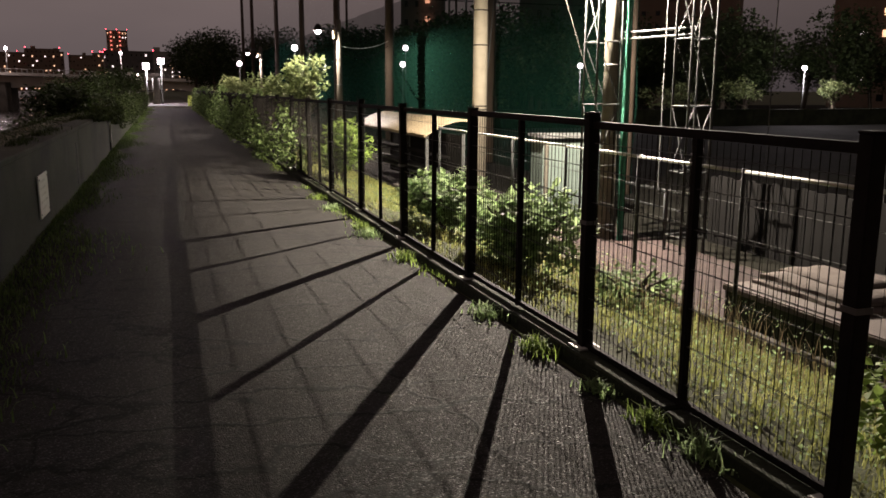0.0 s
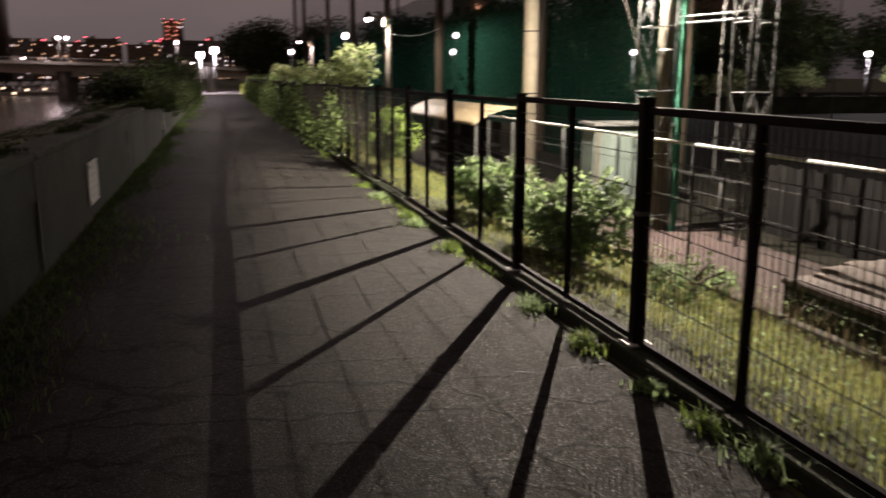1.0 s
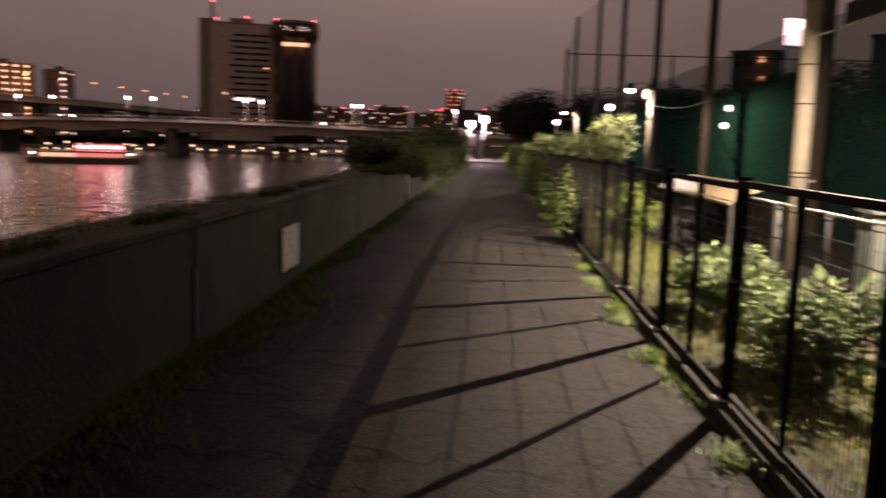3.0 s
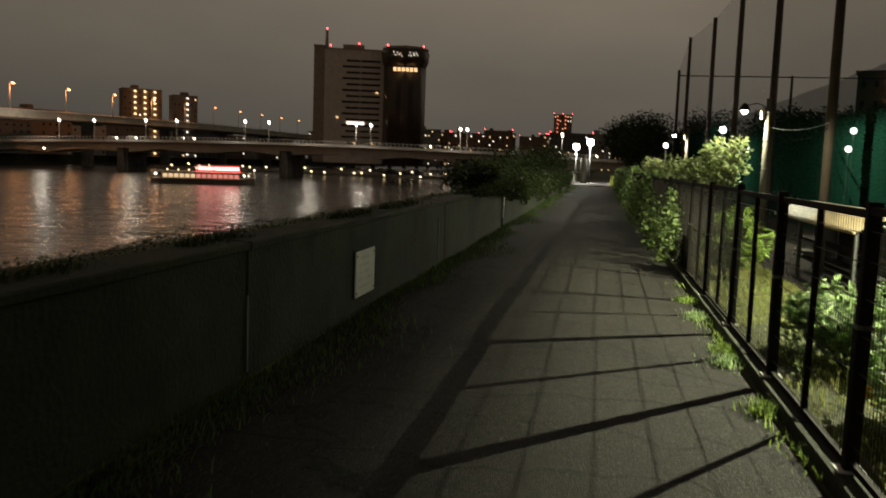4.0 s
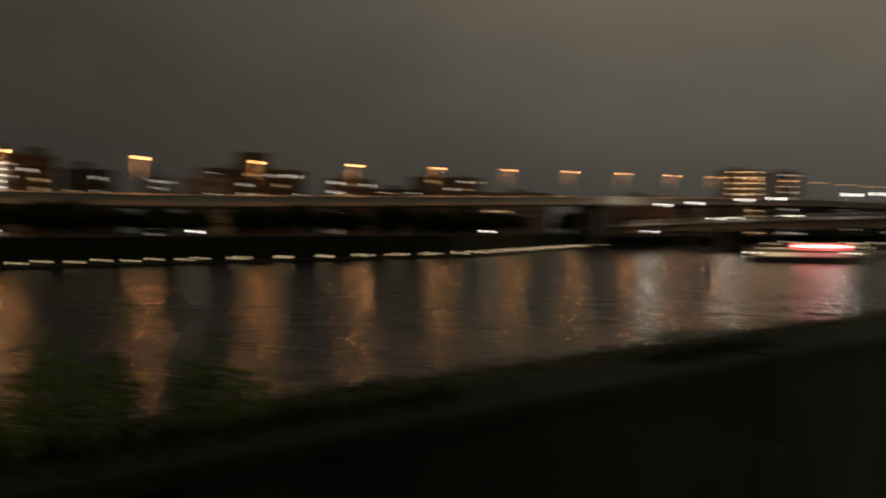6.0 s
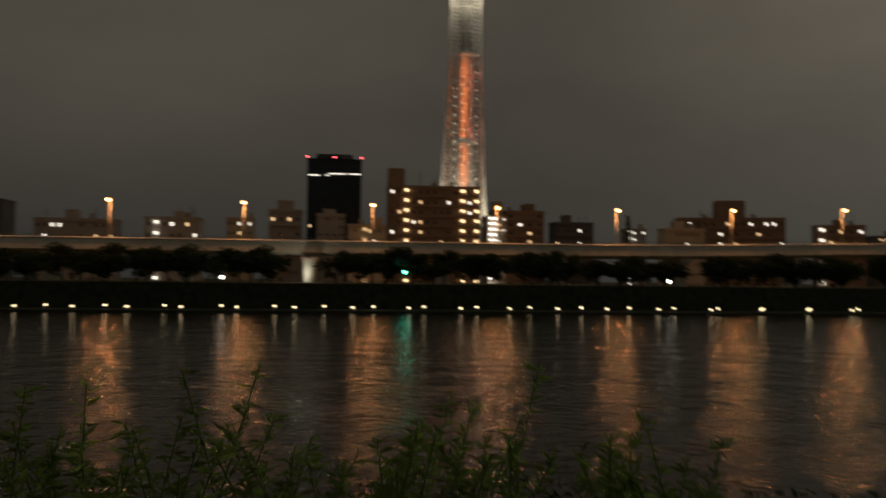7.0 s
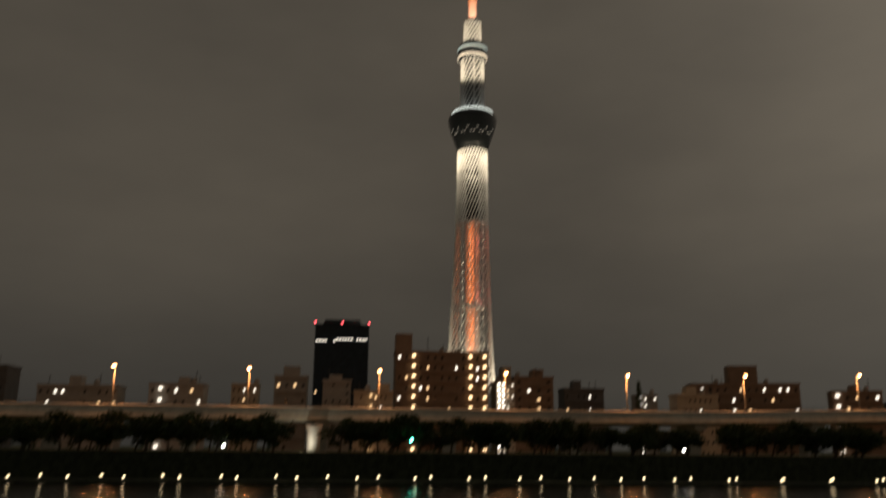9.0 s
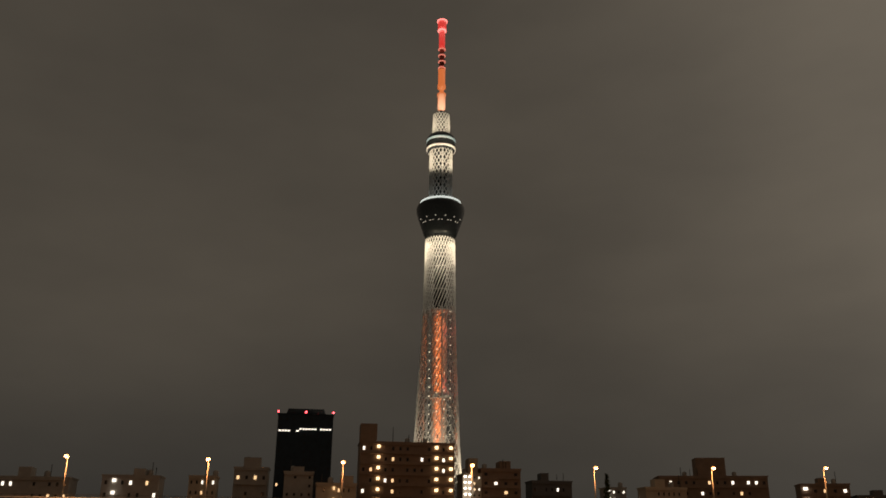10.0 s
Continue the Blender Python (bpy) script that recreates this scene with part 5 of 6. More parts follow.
building(-300, -140, -110, 28, 12, 6, 2, 0.25, 8, (), None, "dark grey apartment block", slabs=True, seed=8)
building(-300, -34, -25, 23, 10, 5, 3, 0.3, 4, (), None, "narrow beige housing block behind the viaduct", seed=9)
building(-310, -20, -8, 27, 10, 5, 1, 0.2, 4, (), None, "stepped grey block with dark balconies", house=(-3, 3, 4), slabs=True, seed=10)
building(-280, 9, 22, 20, 10, 4, 3, 0.25, 6, (3,), G_WARM, "low beige building with warm lit windows", seed=11)
building(-320, 92, 108, 25, 10, 5, 2, 0.4, 7, (), None, "low dark building with many lit windows", slabs=True, seed=12)
building(-320, 122, 130, 23, 8, 6, 1, 0.15, 3, (0,), G_WHITE, "slim grey block with a white lit stair", seed=13)
building(-300, 130, 146, 22, 8, 4, 3, 0.1, 6, (), None, "low beige terrace block", seed=14)
building(-320, 206, 225, 26, 10, 6, 0, 0.3, 5, (0,), G_WHITE, "apartment block with a white lit corner", turn=-20, slabs=True, seed=15)
building(-320, 232, 262, 22, 10, 6, 2, 0.25, 9, (), None, "dark housing block with lit windows", turn=-20, seed=16)
building(-290, -96, -70, 21, 10, 4, 1, 0.28, 8, (), None, "low grey terrace of houses", seed=17)
building(-330, 265, 300, 30, 12, 8, 0, 0.15, 10, (), None, "brown apartment block further along the bank", turn=-25, seed=18)
building(-340, 310, 360, 24, 12, 6, 1, 0.2, 12, (), None, "grey apartment block further along the bank", turn=-30, seed=19)
# down the river
for _k in range(11):
    _y = 318 + 34 * _k
    building(-262 - 3 * (_k % 3), _y, _y + 30, 13.5 + 2.2 * ((_k * 7) % 4), 12, 5, (2, 0, 1)[_k % 3], 0.03, 9, (), None, "low dark riverside block behind the viaduct", turn=-22, seed=40 + _k)
building(-262, 440, 462, 38, 14, 12, 0, 0.08, 8, (2, 4, 6), None, "brown apartment tower with lit gallery columns", turn=-50, seed=20)
building(-237, 448, 462, 35, 12, 11, 2, 0.12, 6, (3,), G_WHITE, "dark apartment tower with a white lit stair", turn=-50, seed=21)
PALE_TOWER = mat("pale_office_panels", (0.66, 0.60, 0.54), 0.8, 0.12, 0.2)
SIDE_TOWER = mat("brown_office_panels", (0.36, 0.30, 0.26), 0.8, 0.15, 0.2)


def office_slab():
    t = thing("office_tower", "broad grey office tower with dark window bands", "building", (-182, 600, -1), turn=-73)
    part("shaft", box(bm_new(), -30, -19, 0, 0, 27, 83), PALE_TOWER, t)
    part("side_wing", box(bm_new(), -26, -27, 0, -1.5, -19, 85), SIDE_TOWER, t, "darker brown side wing")
    for y0, y1, z in ((-19.3, 27.3, 83), (-27.3, -18.9, 85)):
        part("parapet", box(bm_new(), -30.3 if z == 83 else -26.3, y0, z, 0.3 if z == 83 else -1.2, y1, z + 1.0), SIDE_TOWER, t)
    part("roof_house", box(bm_new(), -20, -6, 84, -8, 10, 88), SIDE_TOWER, t)
    part("mast", tube(bm_new(), (-8, -18, 85), (-8, -18, 98), 1.5, 6, 1.0), SIDE_TOWER, t, "roof mast")
    for x, y, z in ((-8, -18, 99), (-1, -15, 86), (-1, 6, 88), (-1, 26, 85)):
        part("beacon", ball(bm_new(), (x, y, z), 0.7, 6, 4), G_RED, t, "red warning lamp")
    band = None
    for k in range(16):
        z = 10 + k * 4.3
        part("window_band", box(bm_new(), 0.02, -6 + 3 * (k % 2), z, 0.3, 22, z + 1.5), PANE_DARK, t)
        band = part("mullion", band or box(bm_new(), 0.31, -0.4, 0, 0.5, 0.4, 1.5), PALE_TOWER, t, "", (0, 7.5, z)).data
    part("lit_band", box(bm_new(), 0.32, -2, 28.6, 0.5, 11, 30.6), G_WHITE, t, "row of lit windows")
    for y, z in ((3, 14.4), (16, 14.4), (-10, 33), (19, 52)):
        part("window", box(bm_new(), 0.32, y, z, 0.5, y + 1.6, z + 1.2), G_WARM, t, "single lit window")


office_slab()


def crown_tower():
    t = thing("office_tower", "dark bronze office tower with a wide lit crown", "building", (-142, 606, -1), turn=-76)
    bronze = mat("dark_bronze_glass", (0.08, 0.055, 0.04), 0.3, 0.2, 0.1)
    part("shaft", lathe(bm_new(), [(15.5, 0), (15.5, 71)], 8), bronze, t)
    part("crown", lathe(bm_new(), [(15.4, 71), (17.2, 76), (17.6, 82), (16.4, 83.2), (8, 83.4)], 8), bronze, t, "flared dark crown")
    part("roof_rail", lathe(bm_new(), [(16.6, 83.2), (16.9, 83.3), (16.9, 85.2), (16.6, 85.3)], 8), SIDE_TOWER, t)
    for k in range(6):
        part("crown_window", box(bm_new(), 14.4, -8.6 + k * 3.0, 67.2, 15.4, -6.4 + k * 3.0, 69.8), G_WARM, t, "lit golden window")
    rng = random.Random(5)
    for k in range(24):
        y = -13.2 + 26.4 * k / 23 + rng.uniform(-0.4, 0.4)
        z = (78.6 if k % 2 else 80.4) + rng.uniform(-0.9, 0.6)
        x = 16.35 if abs(y) < 6.4 else 16.35 - (abs(y) - 6.4)
        part("crown_lamp", ball(bm_new(), (x, y, z), 0.38, 6, 4), rng.choice((G_WHITE, G_WHITE, G_WARM)), t, "small crown lamp")
    for k in range(14):
        part("mullion", box(bm_new(), 14.3, -6.2 + k * 0.95, 2, 14.5, -6.0 + k * 0.95, 66), PANE_DARK, t)
    for x, y in ((9, -13), (9, 13)):
        part("beacon", ball(bm_new(), (x, y, 86), 0.7, 6, 4), G_RED, t, "red warning lamp")


crown_tower()


def skyline():
    rng = random.Random(12)
    k = 30
    for i in range(34):
        y = rng.uniform(560, 900)
        a = radians(rng.uniform(-6.5, 20.0))
        x = 3 - y * math.tan(a)
        h = rng.uniform(14, 34) * y / 700
        w = rng.uniform(14, 32)
        k += 1
        building(x, y, y + w, h, 12, max(4, int(h / 3.2)), rng.choice((0, 1, 2)), rng.uniform(0.14, 0.34), max(5, int(w / 2.8)), (), None, "distant city block with scattered lit windows", beacon=rng.choice((0, 0, 1, 2)), turn=-90 + math.degrees(a), seed=k)
    building(-38, 880, 899, 56, 14, 14, FACADES[0], 0.35, 7, (1, 4), glow("red_gallery", (1.0, 0.25, 0.15), 1.6), "tall distant tower with reddish lit galleries", beacon=3, turn=-88, seed=99)


skyline()
# beyond the sports ground
building(49, 150, 158, 19, 12, 6, 2, 0.06, 4, (2,), glow("amber_gallery", (1.0, 0.5, 0.25), 1.6), "dark apartment tower with amber lit galleries", turn=-110, seed=120)
building(86, 120, 150, 19, 14, 8, 0, 0.06, 12, (), None, "dark brown housing block behind the park", turn=-130, seed=122)
building(120, 70, 120, 30, 14, 9, 0, 0.08, 14, (), None, "long apartment block behind the park trees", turn=-160, seed=123)
building(68, 128, 142, 20, 14, 6, 2, 0.05, 6, (), None, "dark tower block behind the net", turn=-120, seed=124)


def billboard():
    b = thing("billboard", "white lit rooftop signboard on a steel frame", "billboard", (33.6, 90, -1.1), turn=20)
    part("panel", box(bm_new(), -1.5, -0.1, 13.6, 1.5, 0.1, 16.2), G_SIGN, b, "glowing white panel")
    for x in (-1.2, 1.2):
        part("post", tube(bm_new(), (x, 0.15, 0), (x, 0.15, 16), 0.12, 8), STEEL, b)
    part("frame", box(bm_new(), -1.6, 0.1, 13.4, 1.6, 0.25, 13.6), STEEL, b)


billboard()


def park_lamps():
    first = None
    for x, y, z in ((18.8, 60, 3.4), (19.3, 61, 4.6), (33.0, 60, 3.5), (54.3, 60, 3.6), (11.1, 60, 4.4), (26, 110, 4.0), (44, 100, 3.8), (8.9, 78, 3.8)):
        if first is None:
            first = thing("park_lamp", "lit white park lamp on a slim pole", "street lamp", (x, y, z - 4.6), "park lamps")
            part("pole", tube(bm_new(), (0, 0, 0), (0, 0, 4.4), 0.05, 8), STEEL, first)
            part("globe", ball(bm_new(), (0, 0, 4.6), 0.21, 12, 8), G_WHITE_LAMP, first, "glowing white globe")
        else:
            copy_thing(first, pose(x, y, z - 4.6))
    for i, (x, y, z) in enumerate(((0.9, 89.5, 3.5), (2.3, 89.5, 4.0))):
        f = thing("floodlight", "bright white floodlight on a pale column", "floodlight", (x, y, 0), "path end floodlights")
        part("column", tube(bm_new(), (0, 0, 0), (0, 0, z), 0.08, 10), STEEL, f)
        hd = box(bm_new(), -0.32, -0.2, z - 0.05, 0.32, 0.12, z + 0.5)
        bmesh.ops.bevel(hd, geom=[e for e in hd.edges], offset=0.05, segments=2, affect="EDGES")
        part("housing", hd, STEEL, f)
        part("lens", box(bm_new(), -0.30, -0.23, z - 0.04, 0.30, -0.205, z + 0.52), G_WHITE_LAMP, f, "glowing white lens").visible_shadow = False
    post = thing("gate_post", "pale concrete post where the path ends", "post", (1.75, 88, 0))
    part("shaft", tube(bm_new(), (0, 0, 0), (0, 0, 2.6), 0.35, 12), CONCRETE, post)
    for x in (0.25, 4.45):
        g = thing("warning_post", "yellow-green striped barrier post at the step", "barrier post", (x, 75.3, 0.1), "step posts")
        part("post", box(bm_new(), -0.16, -0.1, 0, 0.16, 0.1, 0.95), mat("lime_paint", (0.45, 0.55, 0.12), 0.6, 0.2, 4.0), g)


park_lamps()


# ---- bridge and boat ----
def bridge():
    b = thing("road_bridge", "long steel girder bridge with white lamps over the river", "bridge", (0, 300, 0))

    def zt(x):
        return 6.9 - 2.0 * ((x + 110) / 110) ** 2

    xs = [30 - 12 * i for i in range(24)]
    for a, c in zip(xs, xs[1:]):
        bm = bm_new()

        def depth(x):
            return 3.3 + 1.5 * math.cos((x + 45) / 66 * 2 * math.pi) ** 2
        rings = []
        for x in (a, c):
            t = zt(x)
            rings.append([bm.verts.new((x, y, z)) for y, z in ((-9, t), (-9, t - 0.9), (-6, t - 1.0), (-6, t - depth(x)), (6, t - depth(x)), (9, t - 0.9), (9, t))])
        n = len(rings[0])
        for i in range(n):
            j = (i + 1) % n
            bm.faces.new((rings[0][i], rings[0][j], rings[1][j], rings[1][i]))
        part("deck_span", bm, BRIDGE_PAINT, b)
        rail = bm_new()
        for k in range(8):
            x = a + (c - a) * k / 8
            box(rail, x - 0.08, -8.9, zt(x), x + 0.08, -8.7, zt(x) + 1.1)
        tube(rail, (a, -8.8, zt(a) + 1.1), (c, -8.8, zt(c) + 1.1), 0.08, 5)
        part("railing", rail, PAINT_WHITE, b)
    for x in (-45, -111, -177):
        bm = box(bm_new(), x - 2.2, -8, -7, x + 2.2, 8, zt(x) - 3.0)
        bmesh.ops.bevel(bm, geom=[e for e in bm.edges if abs(e.verts[0].co.z - e.verts[1].co.z) > 1], offset=1.2, segments=2, affect="EDGES")
        part("pier", bm, CONCRETE, b)
    first = None
    for x in (-202.5, -189.5, -166, -155, -126, -118, -83.5, -78, -45.5, -43, -10, 8):
        if first is None:
            first = thing("bridge_lamp", "white globe lamp on the bridge", "street lamp", (x, 291.4, zt(x)), "bridge lamps")
            part("pole", tube(bm_new(), (0, 0, 0), (0, 0, 6.8), 0.16, 8, 0.12), PAINT_WHITE, first)
            part("globe", ball(bm_new(), (0, 0, 7.3), 0.46, 10, 8, 1.3), G_WHITE_LAMP, first, "glowing white globe")
        else:
            copy_thing(first, pose(x, 291.4 + (3 if x in (-189.5, -155, -118) else 0), zt(x)))
    for x in (-208, -171, -129.5, -100, -80.5, -47, -10):
        lamp("bridge_light", (x, 288.5, zt(x) + 7.3), 1700, (1.0, 0.94, 0.82), 0.7)
    rng = random.Random(8)
    for i in range(7):
        x = rng.uniform(-200, 0)
        car = thing("car", "car with lit headlamps crossing the bridge", "car", (x, 296, zt(x)), "bridge cars")
        bm = box(bm_new(), -2.1, -0.85, 0.35, 2.1, 0.85, 0.9)
        box(bm, -1.2, -0.75, 0.9, 1.1, 0.75, 1.5)
        bmesh.ops.bevel(bm, geom=[e for e in bm.edges], offset=0.12, segments=2, affect="EDGES")
        part("body", bm, FACADES[1], car)
        part("wheel", tube(bm_new(), (-1.35, -0.9, 0.33), (-1.35, 0.9, 0.33), 0.33, 10), PAINT_DARK, car)
        part("wheel", tube(bm_new(), (1.35, -0.9, 0.33), (1.35, 0.9, 0.33), 0.33, 10), PAINT_DARK, car)
        part("headlight", ball(bm_new(), (2.15, -0.5, 0.8), 0.35, 6, 4), G_TRAFFIC, car)
    under = thing("quay_lights", "row of small lamps on the quay beyond the bridge", "lamps", (0, 345, -4.6), kind="stuff")
    bm = bm_new()
    for i in range(30):
        ball(bm, (-185 + i * 5.2, 6 * math.sin(i * 1.3), 1.0 + math.sin(i * 2.2)), 0.45, 6, 4)
    part("bulb", bm, G_BANK, under)
    quay = part("quay", box(bm_new(), -200, 352, -7, 0, 362, -4.4), CONCRETE)
    tagged(quay, "low concrete quay beyond the bridge", "quay", kind="structure")


bridge()


def boat():
    b = thing("river_boat", "excursion boat with red lit rails and warm windows", "boat", (-92, 192, -5.5), turn=26)
    L, W = 12.2, 2.6
    bm = bm_new()
    rows = []
    for i in range(13):
        t = i / 12
        x = -L + 2 * L * t
        w = W * min(1.0, (1 - t) * 4 + 0.15) * min(1.0, t * 6 + 0.5)
        sheer = 1.1 + 0.5 * max(0, t - 0.75) * 4
        rows.append([bm.verts.new(p) for p in ((x, -w, sheer), (x, -w * 0.75, -0.4), (x, w * 0.75, -0.4), (x, w, sheer))])
    for p, q in zip(rows, rows[1:]):
        for k in range(4):
            bm.faces.new((p[k], p[(k + 1) % 4], q[(k + 1) % 4], q[k]))
    bm.faces.new(rows[0])
    bm.faces.new(rows[-1][::-1])
    part("hull", bm, mat("dark_hull", (0.26, 0.22, 0.18), 0.5, 0.2, 1.0), b)
    hull_white = mat("cream_boat_paint", (0.62, 0.56, 0.46), 0.5, 0.12, 0.8)
    gun = bm_new()
    for side in (-1, 1):
        pipe(gun, [(v.x, side * abs(v.y), v.z + 0.05) for v in (Vector((-L + 2 * L * i / 12, W * min(1.0, (1 - i / 12) * 4 + 0.15) * min(1.0, i / 2 + 0.5), 1.1 + 2.0 * max(0, i / 12 - 0.75))) for i in range(13))], 0.13, 6)
    part("gunwale", gun, hull_white, b, "cream painted rubbing strake")
    cab = box(bm_new(), -9.8, -2.0, 1.0, 8.6, 2.0, 2.75)
    bmesh.ops.bevel(cab, geom=[e for e in cab.edges], offset=0.15, segments=2, affect="EDGES")
    part("cabin", cab, hull_white, b)
    top = bm_new()
    n = 8
    rows = [[top.verts.new((x, -2.3 + 4.6 * i / n, 2.75 + 0.28 * math.sin(math.pi * i / n))) for i in range(n + 1)] + [top.verts.new((x, 2.3, 2.65)), top.verts.new((x, -2.3, 2.65))] for x in (-10.4, 9.2)]
    for i in range(n + 3):
        j = (i + 1) % (n + 3)
        top.faces.new((rows[0][i], rows[0][j], rows[1][j], rows[1][i]))
    top.faces.new(rows[0][::-1])
    top.faces.new(rows[1])
    part("roof", top, hull_white, b)
    frame_me = None
    for k in range(14):
        x = -9.4 + k * 1.28
        warm = k < 6
        part("window", box(bm_new(), x, -2.06, 1.45, x + 0.95, -2.01, 2.3), G_BOAT_WARM if warm else G_BOAT_PINK, b, "warm lit cabin window" if warm else "pink lit cabin window")
        frame_me = part("window_frame", frame_me or box(bm_new(), -0.17, -2.09, 1.35, -0.03, -2.02, 2.4), hull_white, b, "", (x, 0, 0)).data
    for x in (-1.6, 0.9, 3.4, 5.9, 8.4):
        part("canopy_post", box(bm_new(), x - 0.06, -2.2, 3.0, x + 0.06, -2.08, 4.5), STEEL, b)
        part("canopy_post", box(bm_new(), x - 0.06, 2.08, 3.0, x + 0.06, 2.2, 4.5), STEEL, b)
    part("canopy", box(bm_new(), -2.0, -2.4, 4.5, 8.9, 2.4, 4.62), hull_white, b, "upper deck canopy")
    part("red_screen", box(bm_new(), -1.8, 1.9, 3.05, 8.6, 2.0, 4.3), G_BOAT_RED, b, "glowing red screen under the canopy")
    part("red_light_strip", box(bm_new(), -1.8, -2.36, 3.02, 8.6, -2.28, 3.3), G_BOAT_RED, b, "glowing red light strip")
    for x0, x1 in ((-1.2, 2.1), (2.6, 8.3)):
        part("white_light_strip", box(bm_new(), x0, -2.44, 3.5, x1, -2.36, 4.0), G_BOAT_WHITE, b, "bright pinkish white lit strip")
    part("deck_rail", pipe(bm_new(), [(-10.2, -2.3, 3.7), (-2.0, -2.3, 3.7)], 0.05, 6), STEEL, b)
    for k in range(7):
        part("rail_post", tube(bm_new(), (-10.2 + k * 1.3, -2.3, 2.7), (-10.2 + k * 1.3, -2.3, 3.7), 0.035, 6), STEEL, b)
    for k, x in enumerate((-11.0, -8.4, -5.9, -3.4, 9.6, 10.6)):
        part("lamp", ball(bm_new(), (x, -2.2, 3.3 if abs(x) < 9 else 2.2), 0.2, 8, 6), G_TRAFFIC if k in (0, 4) else G_BANK, b, "glowing deck lamp")


boat()


# ---- broadcasting tower ----
def broadcast_tower():
    t = thing("broadcast_tower", "very tall lattice broadcasting tower lit gold and orange", "tower", (TX, TY, 0))

    def rad(z):
        return float(np.interp(z, [0, 50, 104, 150, 188, 246, 300, 345], [30, 26.5, 23.2, 21.6, 20.0, 18.0, 17.2, 17.0]))

    def tri(z):
        return float(np.interp(z, [0, 200, 300], [0.16, 0.06, 0.0]))

    def at(a, z, r=None):
        rr = (r or rad(z)) * (1 + tri(z) * math.cos(3 * (a - 0.6)))
        return (rr * math.cos(a), rr * math.sin(a), z)

    n = 32
    zs = [9.0 * i for i in range(38)]
    for k, (a, b) in enumerate(zip(zs, zs[1:])):
        bm = bm_new()
        for i in range(n):
            p, q = 2 * math.pi * i / n, 2 * math.pi * (i + 1) / n
            tube(bm, at(p, a), at(q, b), 0.5 if a < 246 else 0.62, 4, caps=False)
            if a < 246 and i % 2 == k % 2 or a >= 300:
                tube(bm, at(q, a), at(p, b), 0.45, 4, caps=False)
            if i % 4 == 0 and a < 246:
                tube(bm, at(p, a), at(p, b), 0.75, 4, caps=False)
            if k % 3 == 0:
                tube(bm, at(p, a), at(q, a), 0.38, 4, caps=False)
        part("lattice_tier", bm, TOWER_WHITE, t)
    part("core", lathe(bm_new(), [(8.6, 0), (8.6, 246)], 20), mat("tower_core", (0.6, 0.56, 0.52), 0.6, 0.25, 0.08), t)
    # lack of light on the upper core is painted: dark here, pale below
    part("core", lathe(bm_new(), [(7.0, 247), (7.0, 340)], 20), TOWER_DARK, t, "core coloured dark where it is unlit")
    part("ring_floor", lathe(bm_new(), [(13.5, 150), (14.5, 152), (14.5, 155), (13.5, 157)], 24), TOWER_WHITE, t)
    part("ring_floor", lathe(bm_new(), [(8.6, 246), (16.0, 246.5), (16.0, 248), (8.6, 248.5)], 24), TOWER_WHITE, t)
    part("lower_deck", lathe(bm_new(), [(17, 336), (19.5, 340), (21.5, 346), (25.0, 356), (27.8, 366), (28.2, 371), (27.2, 374), (24.0, 377), (20, 379), (14, 380)], 48), TOWER_DARK, t, "dark round observation deck")
    part("deck_ring", lathe(bm_new(), [(23.9, 377.2), (24.3, 377.6), (24.0, 379.2), (23.4, 379.6)], 48), glow("pale_deck_ring", (0.8, 0.9, 0.85), 0.8), t, "pale lit rim")
    for k in range(16):
        a = math.atan2(_to.y, _to.x) + (k - 7.5) * 0.15
        z = 350 + 4.5 * (k % 3 == 0)
        r = 23.2 + 1.6 * (k % 3 == 0)
        part("deck_window", box(bm_new(), r, -0.8, z, r + 0.6, 0.8, z + 0.8), G_DECK, t, "", pose(0, 0, 0, 0, 0, math.degrees(a)))
    for k, (a, b) in enumerate(zip(range(380, 448, 9), range(389, 457, 9))):
        bm = bm_new()
        for i in range(18):
            p, q = 2 * math.pi * i / 18, 2 * math.pi * (i + 1) / 18
            tube(bm, at(p, a, 13.4), at(q, b, 13.4), 0.6, 4, caps=False)
            tube(bm, at(q, a, 13.4), at(p, b, 13.4), 0.6, 4, caps=False)
            if i % 3 == 0:
                tube(bm, at(p, a, 13.6), at(p, b, 13.6), 0.7, 4, caps=False)
        part("lattice_tier", bm, TOWER_WHITE, t)
    # same dark colour in place of shade inside the upper lattice
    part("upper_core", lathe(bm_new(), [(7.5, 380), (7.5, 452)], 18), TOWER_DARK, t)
    part("upper_deck", lathe(bm_new(), [(14, 446), (17, 448), (17.4, 450), (15.4, 451.5), (15.6, 455), (17.4, 457), (17.4, 462), (15, 466), (10, 470)], 40), TOWER_DARK, t, "dark round upper deck")
    part("deck_ring", lathe(bm_new(), [(17.0, 447.8), (17.6, 448.2), (17.6, 450.2), (16.8, 450.6)], 40), glow("warm_deck_ring", (1.0, 0.80, 0.62), 0.20), t, "pale lit rim")
    part("deck_ring", lathe(bm_new(), [(17.42, 457.5), (17.55, 457.7), (17.55, 460.4), (17.42, 460.6)], 40), glow("cool_deck_ring", (0.55, 0.85, 0.85), 0.3), t, "glazed lit band")
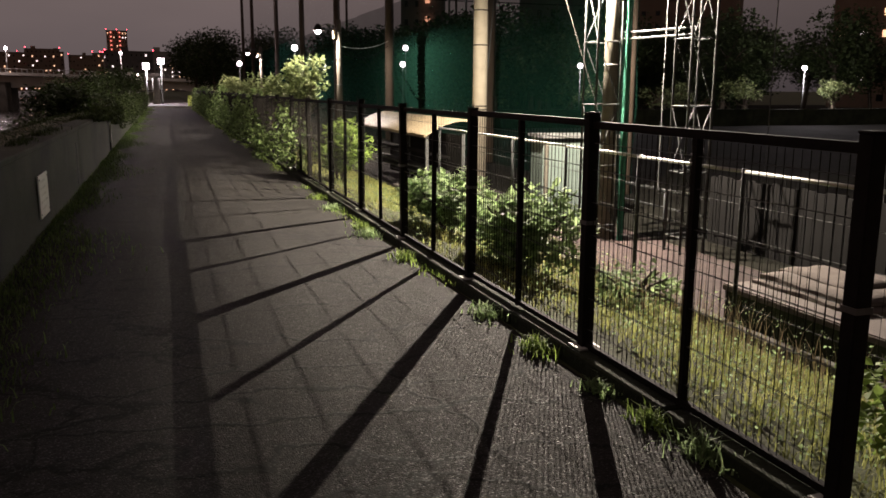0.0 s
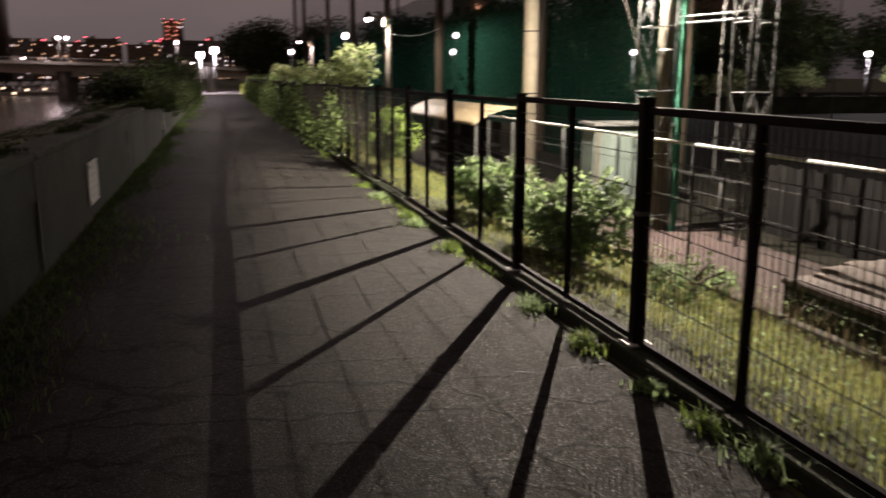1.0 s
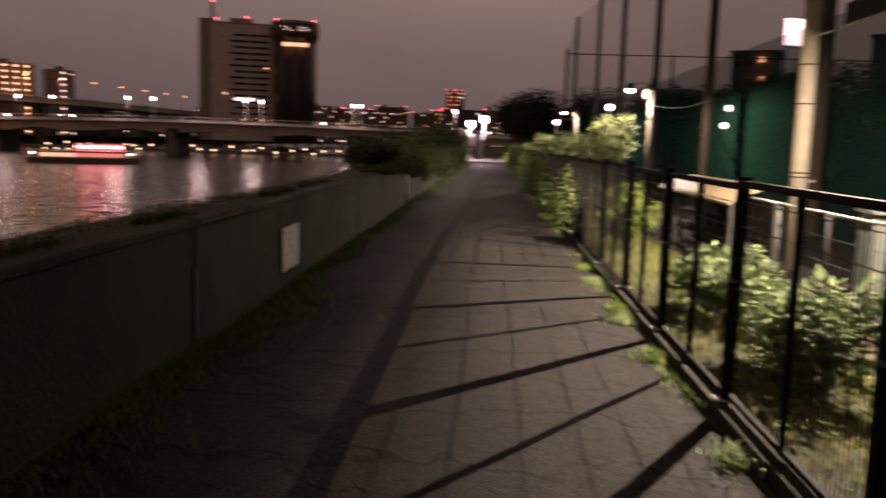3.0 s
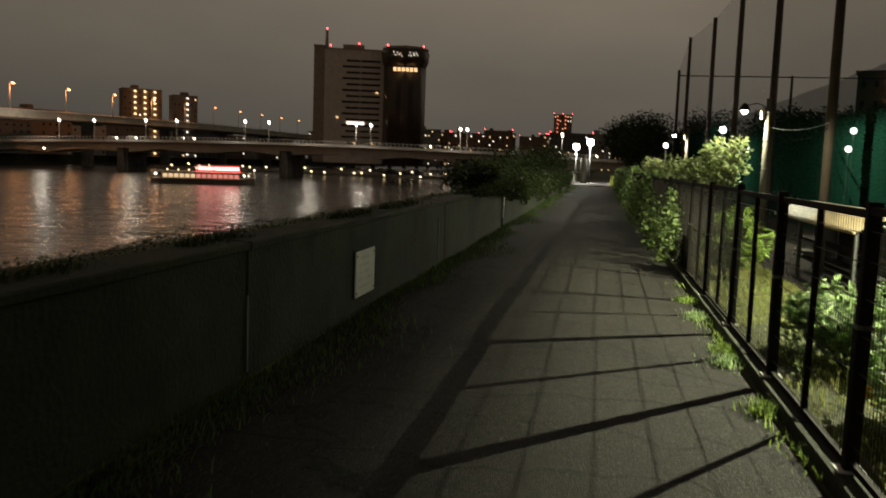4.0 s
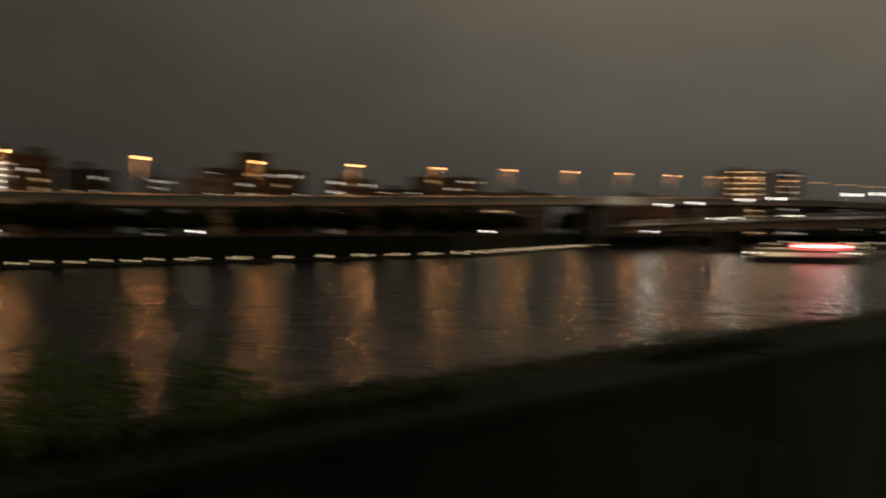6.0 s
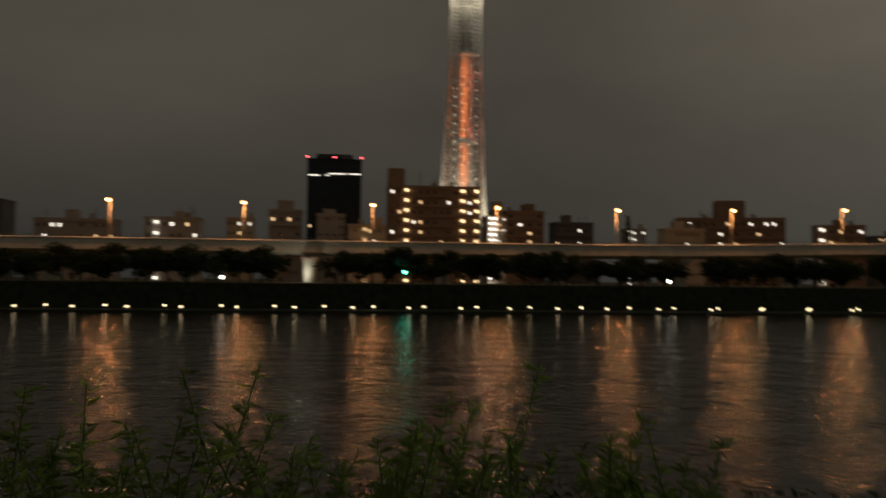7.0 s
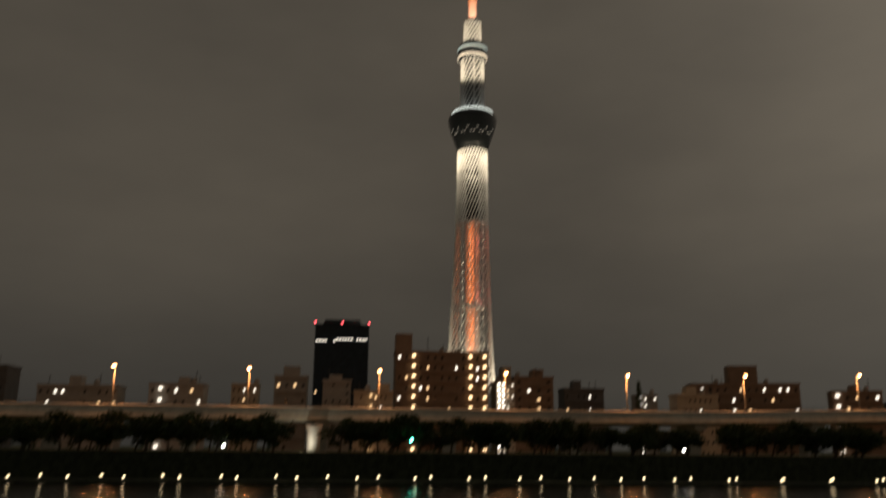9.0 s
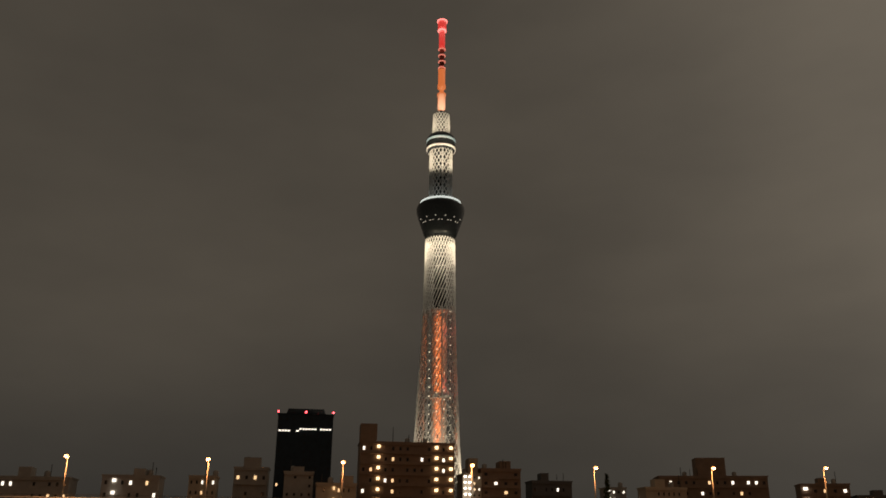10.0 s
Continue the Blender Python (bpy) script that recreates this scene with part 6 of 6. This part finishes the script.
    for k, (a, b) in enumerate(zip(range(468, 496, 7), range(475, 503, 7))):
        bm = bm_new()
        for i in range(16):
            p, q = 2 * math.pi * i / 16, 2 * math.pi * (i + 1) / 16
            r = 10.4 - 0.2 * k
            tube(bm, at(p, a, r), at(q, b, r), 0.6, 4, caps=False)
            tube(bm, at(q, a, r), at(p, b, r), 0.6, 4, caps=False)
        part("lattice_tier", bm, TOWER_WHITE, t)
    part("mast_core", lathe(bm_new(), [(4.5, 468), (4.5, 500), (3.0, 502)], 14), TOWER_DARK, t)
    ant = lathe(bm_new(), [(3.0, 500), (3.0, 504), (4.7, 505), (4.7, 522), (5.3, 523), (5.3, 526), (2.6, 527), (2.6, 533), (5.1, 534), (5.1, 538), (4.4, 540), (4.4, 560), (3.0, 561)], 20)
    part("antenna_section", ant, G_ANT_ORANGE, t, "orange lit antenna section")
    part("antenna_section", lathe(bm_new(), [(3.3, 561), (3.3, 590)], 16), mat("antenna_red_steel", (0.45, 0.10, 0.07), 0.6, 0.2, 0.3), t)
    part("antenna_section", lathe(bm_new(), [(3.8, 590), (3.8, 616)], 16), G_ANT_RED, t, "red lit antenna section")
    part("antenna_section", lathe(bm_new(), [(3.6, 616), (3.6, 620), (5.4, 621), (5.4, 632), (3.6, 633)], 16), G_ANT_RED, t, "red lit antenna head")
    for z in (562, 571, 580, 589):
        part("led_ring", lathe(bm_new(), [(3.4, z), (4.7, z + 0.2), (4.7, z + 0.9), (3.4, z + 1.1)], 20), glow("pink_led_ring", (1.0, 0.28, 0.2), 0.7), t, "pale red light ring")
    for z, r in ((616.5, 5.6), (630.5, 6.6)):
        part("led_ring", lathe(bm_new(), [(3.8, z), (r, z + 0.2), (r, z + 1.4), (3.8, z + 1.6)], 20), glow("bright_led_ring", (1.0, 0.25, 0.22), 1.6), t, "bright red light ring")
    dot = None
    for k in range(15):
        for s in (-10.5, -2.5, 5.5, 12.0):
            zz = 106 + 9.6 * k + 0.35 * s
            p = _to * math.sqrt(max(1.0, (rad(zz) * 0.97) ** 2 - s * s)) + _sd * s
            dot = part("led_dot", dot or ball(bm_new(), (0, 0, 0), 0.5, 6, 4), G_DOT, t, "", (p.x, p.y, zz)).data


broadcast_tower()
